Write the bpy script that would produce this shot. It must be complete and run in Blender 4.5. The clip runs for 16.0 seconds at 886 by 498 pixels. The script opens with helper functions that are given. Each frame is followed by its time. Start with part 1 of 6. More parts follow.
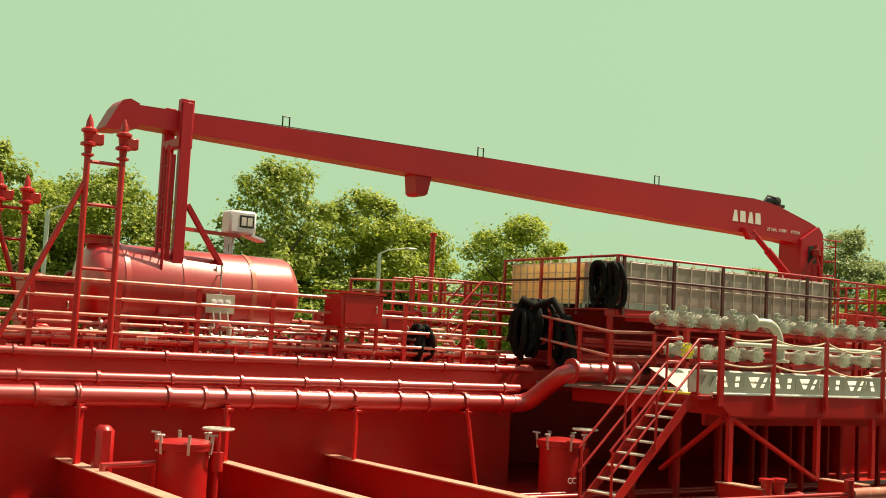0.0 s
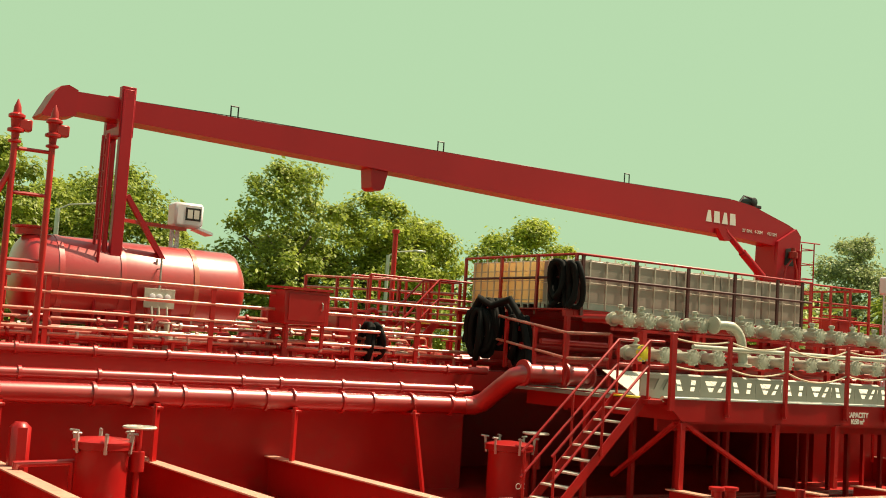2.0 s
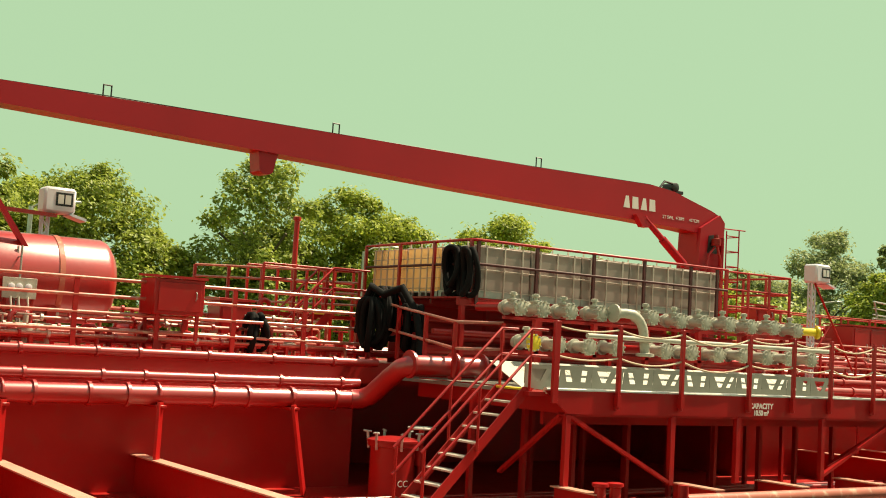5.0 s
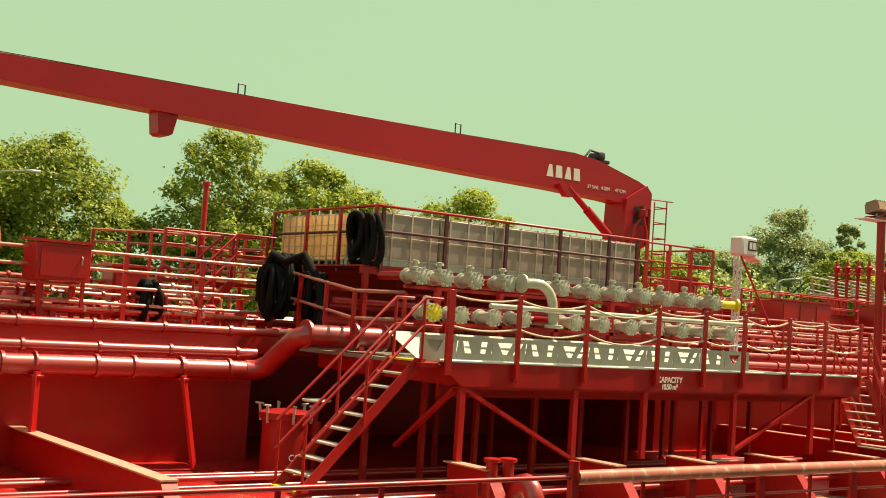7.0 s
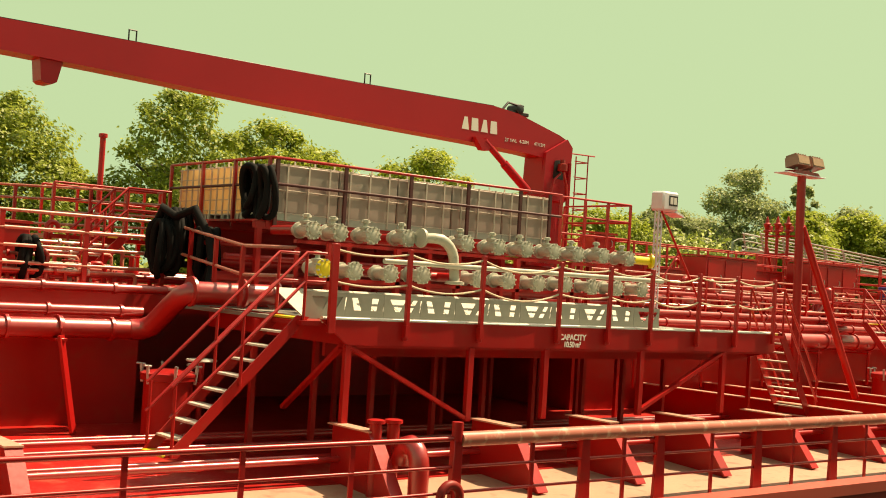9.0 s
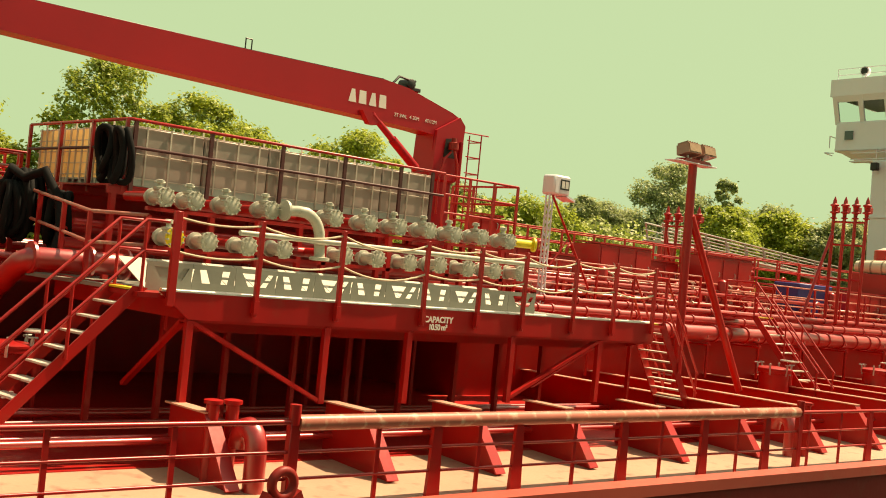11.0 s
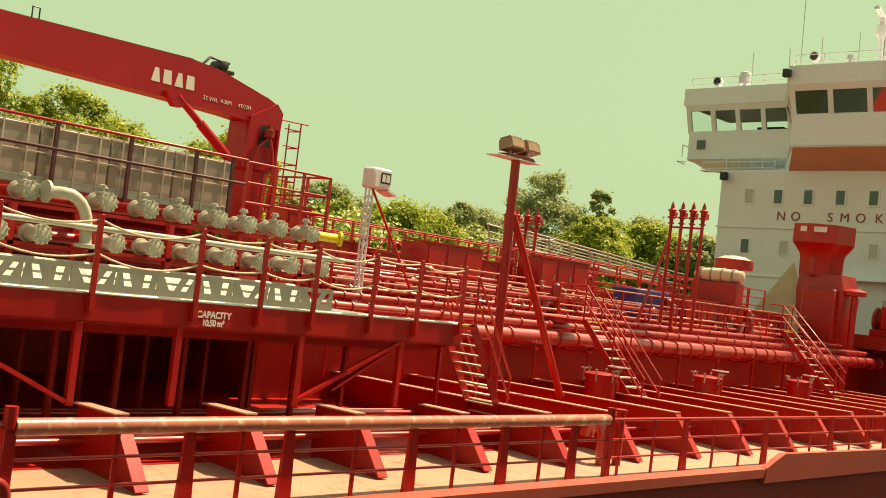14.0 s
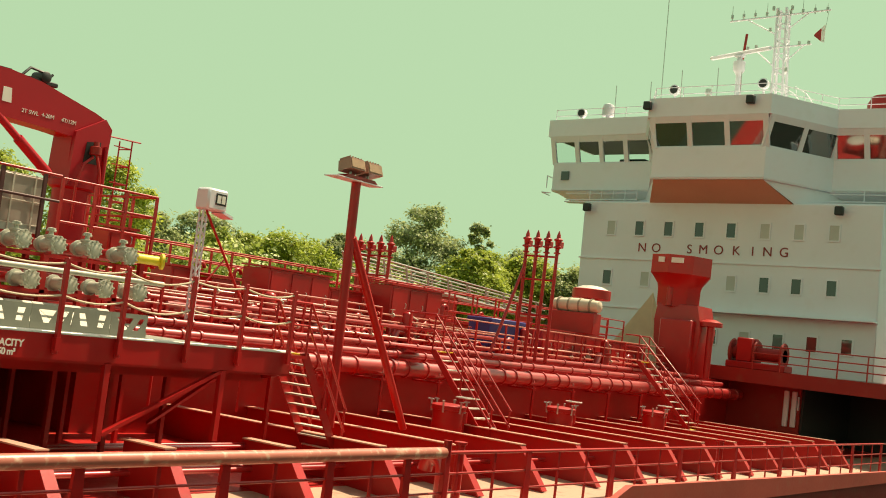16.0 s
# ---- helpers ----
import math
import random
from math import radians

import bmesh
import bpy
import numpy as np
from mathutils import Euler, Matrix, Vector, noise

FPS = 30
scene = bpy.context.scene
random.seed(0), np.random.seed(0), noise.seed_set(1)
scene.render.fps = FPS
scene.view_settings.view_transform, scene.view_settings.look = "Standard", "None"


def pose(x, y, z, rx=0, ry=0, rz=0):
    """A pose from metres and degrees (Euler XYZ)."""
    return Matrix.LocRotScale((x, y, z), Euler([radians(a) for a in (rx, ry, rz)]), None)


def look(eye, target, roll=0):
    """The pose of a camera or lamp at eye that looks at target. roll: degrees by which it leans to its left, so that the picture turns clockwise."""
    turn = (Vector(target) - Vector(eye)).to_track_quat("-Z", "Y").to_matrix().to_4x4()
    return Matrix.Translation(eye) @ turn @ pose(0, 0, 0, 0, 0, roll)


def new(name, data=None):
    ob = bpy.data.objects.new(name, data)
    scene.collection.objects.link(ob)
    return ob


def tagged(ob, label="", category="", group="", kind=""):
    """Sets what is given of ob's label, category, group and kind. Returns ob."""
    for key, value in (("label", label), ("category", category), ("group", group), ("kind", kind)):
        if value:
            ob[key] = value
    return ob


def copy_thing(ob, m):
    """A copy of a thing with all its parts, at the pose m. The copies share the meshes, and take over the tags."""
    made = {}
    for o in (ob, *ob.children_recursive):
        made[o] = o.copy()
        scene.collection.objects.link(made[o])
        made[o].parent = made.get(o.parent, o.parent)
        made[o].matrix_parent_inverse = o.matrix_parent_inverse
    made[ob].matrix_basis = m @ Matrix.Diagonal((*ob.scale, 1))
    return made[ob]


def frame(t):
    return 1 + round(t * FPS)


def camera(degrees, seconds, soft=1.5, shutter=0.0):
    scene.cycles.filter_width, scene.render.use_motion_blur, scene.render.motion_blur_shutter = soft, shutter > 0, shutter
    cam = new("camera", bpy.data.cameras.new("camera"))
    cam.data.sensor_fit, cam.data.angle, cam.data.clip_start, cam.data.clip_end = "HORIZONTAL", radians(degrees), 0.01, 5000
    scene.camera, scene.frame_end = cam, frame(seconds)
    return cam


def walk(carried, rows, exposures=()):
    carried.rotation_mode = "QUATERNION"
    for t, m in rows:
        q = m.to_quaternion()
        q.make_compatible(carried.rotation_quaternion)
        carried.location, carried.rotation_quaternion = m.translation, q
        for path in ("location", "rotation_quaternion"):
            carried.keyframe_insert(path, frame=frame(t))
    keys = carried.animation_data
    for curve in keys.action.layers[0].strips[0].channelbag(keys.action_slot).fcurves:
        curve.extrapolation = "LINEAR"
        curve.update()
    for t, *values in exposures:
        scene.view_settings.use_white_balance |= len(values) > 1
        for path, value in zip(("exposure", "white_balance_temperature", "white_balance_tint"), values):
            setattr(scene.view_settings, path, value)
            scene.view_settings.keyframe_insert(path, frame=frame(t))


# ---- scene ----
# The camera stands on the quay and is turned by hand; the tanker sails past it.
cam = camera(41.29, 16.0, 1.0)
EYE = (-0.247, -0.103, 3.868)
TURNS = [  # seconds, pitch, roll, yaw
    (0.0, 4.65, -2.92, -34.61),
    (0.5, 4.64, -3.02, -34.18),
    (1.0, 4.63, -3.52, -34.19),
    (1.5, 4.66, -3.63, -34.16),
    (2.0, 4.76, -3.65, -34.25),
    (2.5, 4.82, -3.05, -34.34),
    (3.0, 4.82, -2.90, -34.49),
    (3.5, 4.77, -2.96, -34.69),
    (4.0, 4.76, -2.87, -34.81),
    (6.5, 3.92, -4.00, -36.72),
    (7.0, 3.47, -3.71, -37.21),
    (7.5, 3.06, -3.30, -37.74),
    (8.0, 2.63, -3.57, -38.19),
    (8.5, 2.16, -3.20, -38.68),
    (9.0, 1.66, -3.51, -39.25),
    (11.5, 1.09, -5.74, -43.82),
    (12.0, 1.27, -5.84, -44.85),
    (12.5, 1.37, -6.45, -45.84),
    (13.0, 1.51, -6.58, -46.84),
    (13.5, 1.69, -6.65, -47.86),
    (14.0, 1.96, -6.74, -48.88),
    (14.5, 2.44, -7.32, -49.96),
    (15.0, 3.14, -7.42, -51.41),
    (15.5, 3.89, -7.17, -53.09),
    (16.0, 4.24, -6.84, -54.82),
]
LIGHT = [(0.0, 0.55, 7500, 10), (4.2, 0.55, 7600, 10), (7.0, 0.57, 7900, 11), (9.0, 0.63, 9050, 17), (12.5, 0.63, 9150, 17), (14.5, 0.60, 8700, 15), (15.2, 0.57, 8000, 12), (16.0, 0.55, 7700, 11)]
walk(cam, [(t, pose(*EYE, 90 + pitch, roll, yaw)) for t, pitch, roll, yaw in TURNS], LIGHT)
SPEED = 0.7047  # metres a second, towards the bow, which points to -x

# ---- sky and sun ----
SUN_DIR = Vector((0.49, -0.085, 0.86)).normalized()
world = bpy.data.worlds.new("sky")
scene.world = world
world.use_nodes = True
wn = world.node_tree
wn.nodes.clear()
w_out = wn.nodes.new("ShaderNodeOutputWorld")
w_bg = wn.nodes.new("ShaderNodeBackground")
w_sky = wn.nodes.new("ShaderNodeTexSky")
w_sky.sky_type = "NISHITA"
w_sky.sun_disc = False
w_sky.sun_elevation = math.asin(SUN_DIR.z)
w_sky.sun_rotation = math.atan2(SUN_DIR.x, SUN_DIR.y)
w_sky.dust_density = 4.0
w_mix = wn.nodes.new("ShaderNodeMix")
w_mix.data_type = "RGBA"
w_mix.inputs[0].default_value = 0.86
w_mix.inputs[7].default_value = (4.2, 6.95, 4.55, 1)  # bright summer haze
w_tc = wn.nodes.new("ShaderNodeTexCoord")
w_xyz = wn.nodes.new("ShaderNodeSeparateXYZ")
w_fade = wn.nodes.new("ShaderNodeMapRange")  # the haze thins towards the zenith
w_fade.interpolation_type = "SMOOTHSTEP"
w_fade.inputs[1].default_value, w_fade.inputs[2].default_value = 0.28, 0.75
w_fade.inputs[3].default_value, w_fade.inputs[4].default_value = 0.90, 0.22
wn.links.new(w_tc.outputs["Generated"], w_xyz.inputs[0])
wn.links.new(w_xyz.outputs[2], w_fade.inputs[0])
wn.links.new(w_fade.outputs[0], w_mix.inputs[0])
wn.links.new(w_sky.outputs[0], w_mix.inputs[6])
wn.links.new(w_mix.outputs[2], w_bg.inputs[0])
w_bg.inputs[1].default_value = 0.0732
wn.links.new(w_bg.outputs[0], w_out.inputs[0])
sun = new("sun", bpy.data.lights.new("sun", "SUN"))
sun.data.energy, sun.data.angle, sun.data.color = 5.0, radians(0.6), (1.0, 0.92, 0.72)
sun.matrix_world = look((0, 0, 60), Vector((0, 0, 60)) - SUN_DIR)


# ---- materials ----
def paint(name, color, rough=0.45, vary=0.18, grain=0.03, scale=1.2, metal=0.0, coat=0.0, spec=0.5, stain=None, stain_amount=0.25, coat_rough=0.13):
    """Painted or bare surface: broad patches of wear, fine grain and slight relief."""
    m = bpy.data.materials.new(name)
    m.use_nodes = True
    n, l = m.node_tree.nodes, m.node_tree.links
    b = n["Principled BSDF"]
    tc = n.new("ShaderNodeTexCoord")
    big = n.new("ShaderNodeTexNoise")
    big.inputs["Scale"].default_value, big.inputs["Detail"].default_value = scale, 6
    fine = n.new("ShaderNodeTexNoise")
    fine.inputs["Scale"].default_value, fine.inputs["Detail"].default_value = scale * 22, 4
    l.new(tc.outputs["Object"], big.inputs["Vector"])
    l.new(tc.outputs["Object"], fine.inputs["Vector"])
    info = n.new("ShaderNodeObjectInfo")
    add = n.new("ShaderNodeMath")
    add.operation = "MULTIPLY_ADD"
    l.new(info.outputs["Random"], add.inputs[0])
    add.inputs[1].default_value = 0.25
    l.new(big.outputs[0], add.inputs[2])
    ramp = n.new("ShaderNodeMapRange")
    ramp.inputs[1].default_value, ramp.inputs[2].default_value = 0.3, 0.95
    ramp.inputs[3].default_value, ramp.inputs[4].default_value = 1 - vary, 1 + vary
    l.new(add.outputs[0], ramp.inputs[0])
    mul = n.new("ShaderNodeMix")
    mul.data_type, mul.blend_type = "RGBA", "MULTIPLY"
    mul.inputs[0].default_value = 1.0
    mul.inputs[6].default_value = (*color, 1)
    l.new(ramp.outputs[0], mul.inputs[7])
    col = mul.outputs[2]
    if stain:
        sm = n.new("ShaderNodeMapRange")
        sm.inputs[1].default_value, sm.inputs[2].default_value = 0.55, 0.75
        sm.inputs[4].default_value = stain_amount
        spot = n.new("ShaderNodeTexNoise")
        spot.inputs["Scale"].default_value, spot.inputs["Detail"].default_value = scale * 4, 8
        l.new(tc.outputs["Object"], spot.inputs["Vector"])
        l.new(spot.outputs[0], sm.inputs[0])
        mx = n.new("ShaderNodeMix")
        mx.data_type = "RGBA"
        l.new(sm.outputs[0], mx.inputs[0])
        l.new(col, mx.inputs[6])
        mx.inputs[7].default_value = (*stain, 1)
        col = mx.outputs[2]
    l.new(col, b.inputs["Base Color"])
    rr = n.new("ShaderNodeMapRange")
    rr.inputs[3].default_value, rr.inputs[4].default_value = rough - 0.1, rough + 0.12
    l.new(fine.outputs[0], rr.inputs[0])
    l.new(rr.outputs[0], b.inputs["Roughness"])
    b.inputs["Metallic"].default_value = metal
    b.inputs["Specular IOR Level"].default_value = spec
    b.inputs["Coat Weight"].default_value = coat
    b.inputs["Coat Roughness"].default_value = coat_rough
    bump = n.new("ShaderNodeBump")
    bump.inputs["Strength"].default_value, bump.inputs["Distance"].default_value = 0.25, grain
    l.new(fine.outputs[0], bump.inputs["Height"])
    l.new(bump.outputs[0], b.inputs["Normal"])
    return m


RED = paint("red_deck_paint", (0.43, 0.011, 0.012), 0.34, 0.22, 0.001, 0.9, stain=(0.25, 0.05, 0.03), stain_amount=0.35, spec=0.55)
CRANE = paint("dark_red_crane_paint", (0.40, 0.012, 0.022), 0.38, 0.12, 0.004, 0.5, spec=0.3)
DECK = paint("red_deck_coating", (0.42, 0.013, 0.012), 0.4, 0.25, 0.01, 0.7, stain=(0.45, 0.16, 0.10), stain_amount=0.5, spec=0.3)
SIDEDECK = paint("worn_pale_side_deck", (0.42, 0.26, 0.18), 0.6, 0.18, 0.01, 0.8, stain=(0.38, 0.08, 0.06), stain_amount=0.75)
PIPE = paint("glossy_red_pipe_paint", (0.43, 0.011, 0.012), 0.34, 0.2, 0.0003, 1.5, spec=0.9, coat=1.0, coat_rough=0.33)
TANKP = paint("sun_bleached_glossy_tank_paint", (0.50, 0.014, 0.013), 0.34, 0.2, 0.0005, 0.8, spec=0.9, coat=1.0, coat_rough=0.33)
WHITE = paint("white_ship_paint", (0.78, 0.77, 0.82), 0.42, 0.06, 0.004, 0.35, stain=(0.58, 0.50, 0.44), stain_amount=0.14)
PALE = paint("pale_valve_paint", (0.47, 0.455, 0.375), 0.4, 0.22, 0.01, 4.0, stain=(0.30, 0.22, 0.14), stain_amount=0.5)
GREY = paint("grey_tray_plate", (0.25, 0.25, 0.21), 0.5, 0.2, 0.006, 2.0, stain=(0.24, 0.22, 0.18), stain_amount=0.5)
BRIGHTPLATE = paint("bare_pale_plate", (0.56, 0.53, 0.45), 0.45, 0.15, 0.004, 2.0, stain=(0.36, 0.30, 0.24), stain_amount=0.5)
STEEL = paint("galvanised_steel", (0.50, 0.50, 0.46), 0.4, 0.15, 0.004, 5.0, metal=0.6)
NOSE = paint("worn_metal_nosing_and_glint", (0.66, 0.63, 0.55), 0.42, 0.2, 0.01, 3.0, metal=0.25, stain=(0.40, 0.05, 0.04), stain_amount=0.5)
GUARD = paint("dark_brown_guard", (0.09, 0.022, 0.02), 0.55, 0.25, 0.003, 4.0)
# near tote row: shade and red deck reflection are put into this grey-brown
BOTTLE = paint("shade_grey_tote", (0.38, 0.30, 0.255), 0.45, 0.1, 0.004, 2.5)
BLACK = paint("black_rubber", (0.009, 0.009, 0.009), 0.78, 0.2, 0.01, 5.0, spec=0.15)
YELLOW = paint("yellow_paint", (0.72, 0.55, 0.04), 0.4, 0.12, 0.004, 3.0)
ROPE = paint("pale_rope", (0.62, 0.52, 0.38), 0.8, 0.15, 0.01, 20.0)
BLUE = paint("blue_plastic", (0.04, 0.04, 0.22), 0.45, 0.15, 0.004, 2.0)
CANVAS = paint("pale_canvas", (0.70, 0.60, 0.46), 0.8, 0.1, 0.01, 2.0)
TAN = paint("deck_bounce_orange", (0.68, 0.33, 0.20), 0.5, 0.08, 0.004, 0.5)
HULLP = paint("dark_red_hull_paint", (0.30, 0.022, 0.018), 0.45, 0.2, 0.006, 0.4, stain=(0.20, 0.08, 0.05), stain_amount=0.4, spec=0.3)
DARK = paint("dark_opening", (0.02, 0.02, 0.02), 0.5, 0.1, 0.004, 2.0)
LETTER_W = paint("white_lettering", (0.78, 0.78, 0.72), 0.5, 0.05, 0.002, 3.0)
LETTER_R = paint("dark_red_lettering", (0.26, 0.02, 0.02), 0.5, 0.05, 0.002, 3.0)
LAMPGLASS = paint("lamp_glass", (0.42, 0.26, 0.17), 0.2, 0.2, 0.002, 6.0)
# rails and thin pipes: sun highlights are mixed in as a paler colour
RAILP = paint("highlight_pale_rail_paint", (0.54, 0.15, 0.10), 0.32, 0.25, 0.0005, 2.5, spec=1.0, coat=1.0, stain=(0.66, 0.54, 0.40), stain_amount=0.85, coat_rough=0.3)
BARGREY = paint("dull_cage_bar", (0.62, 0.54, 0.46), 0.45, 0.15, 0.002, 4.0)
PALETOP = paint("pale_flange_paint", (0.68, 0.36, 0.27), 0.35, 0.2, 0.002, 2.0, stain=(0.45, 0.05, 0.04), stain_amount=0.5)
SIDEPL = paint("weathered_brown_red_plating", (0.46, 0.07, 0.045), 0.5, 0.18, 0.004, 0.5, stain=(0.34, 0.16, 0.10), stain_amount=0.4)
LAMPBOX = paint("brown_lamp_housing", (0.34, 0.17, 0.12), 0.4, 0.15, 0.004, 3.0)
BARK = paint("bark", (0.10, 0.075, 0.05), 0.85, 0.3, 0.04, 3.0)
GRASS = paint("rough_grass", (0.10, 0.13, 0.035), 0.9, 0.4, 0.1, 0.15, stain=(0.22, 0.18, 0.10), stain_amount=0.4)
SHUTSTRAP = paint("dull_strap", (0.30, 0.25, 0.18), 0.6, 0.2, 0.004, 4.0)
SKYBLOCK = paint("sky_block_dark", (0.07, 0.07, 0.06), 0.7, 0.2, 0.02, 0.5)
CONCRETE = paint("dark_quay_asphalt", (0.055, 0.054, 0.05), 0.85, 0.25, 0.02, 0.5, stain=(0.09, 0.085, 0.08), stain_amount=0.5)


def lit_through(name, color, through_color):
    """Thin milky plastic or cloth that lets the sun through."""
    m = paint(name, color, 0.5, 0.15, 0.004, 2.5)
    n, l = m.node_tree.nodes, m.node_tree.links
    b = n["Principled BSDF"]
    tr = n.new("ShaderNodeBsdfTranslucent")
    tr.inputs[0].default_value = (*through_color, 1)
    ms = n.new("ShaderNodeMixShader")
    ms.inputs[0].default_value = 0.6
    l.new(b.outputs[0], ms.inputs[1])
    l.new(tr.outputs[0], ms.inputs[2])
    l.new(ms.outputs[0], n["Material Output"].inputs[0])
    return m


# yellow of sunlight glowing through the totes is put into this colour
YELLOWTOTE = lit_through("sun_glow_yellow_tote", (0.84, 0.66, 0.40), (0.92, 0.74, 0.46))
SUNCANVAS = lit_through("pale_sunlit_canvas", (0.78, 0.68, 0.50), (0.80, 0.68, 0.48))


def water_material():
    m = paint("harbour_water", (0.03, 0.05, 0.035), 0.15, 0.2, 0.25, 0.08)
    return m


WATER = water_material()


def glass_material(name, ior):
    m = bpy.data.materials.new(name)
    m.use_nodes = True
    b = m.node_tree.nodes["Principled BSDF"]
    b.inputs["Base Color"].default_value = (0.03, 0.04, 0.035, 1)
    b.inputs["Roughness"].default_value = 0.04
    b.inputs["IOR"].default_value = ior
    b.inputs["Specular IOR Level"].default_value = 0.7
    return m


GLASS = glass_material("tinted_window_glass", 1.6)
SUNGLASS = glass_material("sun_shading_bridge_glass", 2.4)


def clear_glass_material():
    m = bpy.data.materials.new("clear_window_glass")
    m.use_nodes = True
    b = m.node_tree.nodes["Principled BSDF"]
    b.inputs["Base Color"].default_value = (0.75, 0.85, 0.82, 1)
    b.inputs["Roughness"].default_value = 0.03
    b.inputs["Transmission Weight"].default_value = 1.0
    b.inputs["IOR"].default_value = 1.02
    return m


CLEAR = clear_glass_material()


def leaf_material(name, color):
    m = bpy.data.materials.new(name)
    m.use_nodes = True
    n, l = m.node_tree.nodes, m.node_tree.links
    b = n["Principled BSDF"]
    geo = n.new("ShaderNodeNewGeometry")
    mix = n.new("ShaderNodeMix")
    mix.data_type = "RGBA"
    mix.inputs[6].default_value = (color[0] * 0.5, color[1] * 0.55, color[2] * 0.6, 1)
    mix.inputs[7].default_value = (color[0] * 1.5, color[1] * 1.4, color[2] * 1.2, 1)
    l.new(geo.outputs["Random Per Island"], mix.inputs[0])
    l.new(mix.outputs[2], b.inputs["Base Color"])
    b.inputs["Roughness"].default_value = 0.5
    tr = n.new("ShaderNodeBsdfTranslucent")
    l.new(mix.outputs[2], tr.inputs[0])
    ms = n.new("ShaderNodeMixShader")
    ms.inputs[0].default_value = 0.4
    l.new(b.outputs[0], ms.inputs[1])
    l.new(tr.outputs[0], ms.inputs[2])
    l.new(ms.outputs[0], n["Material Output"].inputs[0])
    return m


LEAF = [leaf_material("leaves_bright", (0.37, 0.44, 0.085)), leaf_material("leaves_mid", (0.31, 0.38, 0.08)), leaf_material("leaves_blue", (0.34, 0.40, 0.20))]

# ---- building helpers ----
BASE = {}
SHIP = []
SCANNER = []


def thing(name, base, label, category, group="", aboard=True, kind=""):
    """An empty at the thing's base; its parts are modelled in the ship's own metres and moved to it."""
    ob = tagged(new(name), label, category, group, kind)
    ob.location = base
    ob.empty_display_size = 0.2
    BASE[ob.name] = Vector(base)
    if aboard:
        SHIP.append(ob)
    return ob


def root_of(ob):
    while ob.parent:
        ob = ob.parent
    return ob


def part(name, bm, material, parent, label=""):
    me = bpy.data.meshes.new(name)
    bmesh.ops.translate(bm, vec=-BASE[root_of(parent).name], verts=bm.verts)
    bmesh.ops.recalc_face_normals(bm, faces=bm.faces)
    bm.to_mesh(me)
    bm.free()
    me.polygons.foreach_set("use_smooth", [True] * len(me.polygons))
    me.set_sharp_from_angle(angle=radians(38))
    me.materials.append(material)
    ob = new(name, me)
    ob.parent = parent
    return tagged(ob, label)


def place_copy(ob, x, y, z, rz=0.0):
    c = copy_thing(ob, pose(x, y, z, 0, 0, rz))
    BASE[c.name] = Vector((x, y, z))
    if ob in SHIP:
        SHIP.append(c)
    return c


def B():
    return bmesh.new()


def box(bm, x0, x1, y0, y1, z0, z1, bev=0.0, m=None):
    r = bmesh.ops.create_cube(bm, size=1.0)
    v = r["verts"]
    t = Matrix.Translation(((x0 + x1) / 2, (y0 + y1) / 2, (z0 + z1) / 2)) @ Matrix.Diagonal((abs(x1 - x0), abs(y1 - y0), abs(z1 - z0), 1))
    bmesh.ops.transform(bm, matrix=(m @ t) if m else t, verts=v)
    if bev:
        e = list({e for q in v for e in q.link_edges})
        bmesh.ops.bevel(bm, geom=e, offset=bev, segments=1, profile=0.5, affect="EDGES")
    return bm


def ring_frame(d):
    d = d.normalized()
    u = d.orthogonal().normalized() if abs(d.z) > 0.95 else Vector((0, 0, 1)).cross(d).normalized()
    return u, d.cross(u).normalized()


def tube(bm, pts, r, n=8, closed=False):
    """A pipe along a line of points."""
    n = max(n, 10) if n >= 8 else n
    pts = [Vector(p) for p in pts]
    rows = []
    k = len(pts)
    for i, p in enumerate(pts):
        a = pts[(i - 1) % k] if (i > 0 or closed) else p
        b = pts[(i + 1) % k] if (i < k - 1 or closed) else p
        d1, d2 = (p - a), (b - p)
        d = (d1.normalized() if d1.length > 1e-6 else d2.normalized()) + (d2.normalized() if d2.length > 1e-6 else d1.normalized())
        d = d.normalized()
        u, w = ring_frame(d)
        seg = d2 if d2.length > 1e-6 else d1
        s = 1.0 / max(0.6, abs(d.dot(seg.normalized())))
        rr = r * (1 + (s - 1) * 0.6)
        rows.append([bm.verts.new(p + u * rr * math.cos(2 * math.pi * j / n) + w * rr * math.sin(2 * math.pi * j / n)) for j in range(n)])
    m = k if closed else k - 1
    for i in range(m):
        A, C = rows[i], rows[(i + 1) % k]
        off = min(range(n), key=lambda o: sum((A[j].co - C[(j + o) % n].co).length for j in range(0, n, 2)))
        for j in range(n):
            bm.faces.new((A[j], A[(j + 1) % n], C[(j + 1 + off) % n], C[(j + off) % n]))
    if not closed:
        bm.faces.new(rows[0])
        bm.faces.new(rows[-1][::-1])
    return bm


def lathe(bm, origin, axis, profile, n=16):
    """A turned shape: profile of (distance along the axis, radius)."""
    o, d = Vector(origin), Vector(axis).normalized()
    u, w = ring_frame(d)
    rows = [[bm.verts.new(o + d * s + (u * math.cos(2 * math.pi * j / n) + w * math.sin(2 * math.pi * j / n)) * max(r, 1e-4)) for j in range(n)] for s, r in profile]
    for A, C in zip(rows, rows[1:]):
        for j in range(n):
            bm.faces.new((A[j], A[(j + 1) % n], C[(j + 1) % n], C[j]))
    bm.faces.new(rows[0])
    bm.faces.new(rows[-1][::-1])
    return bm


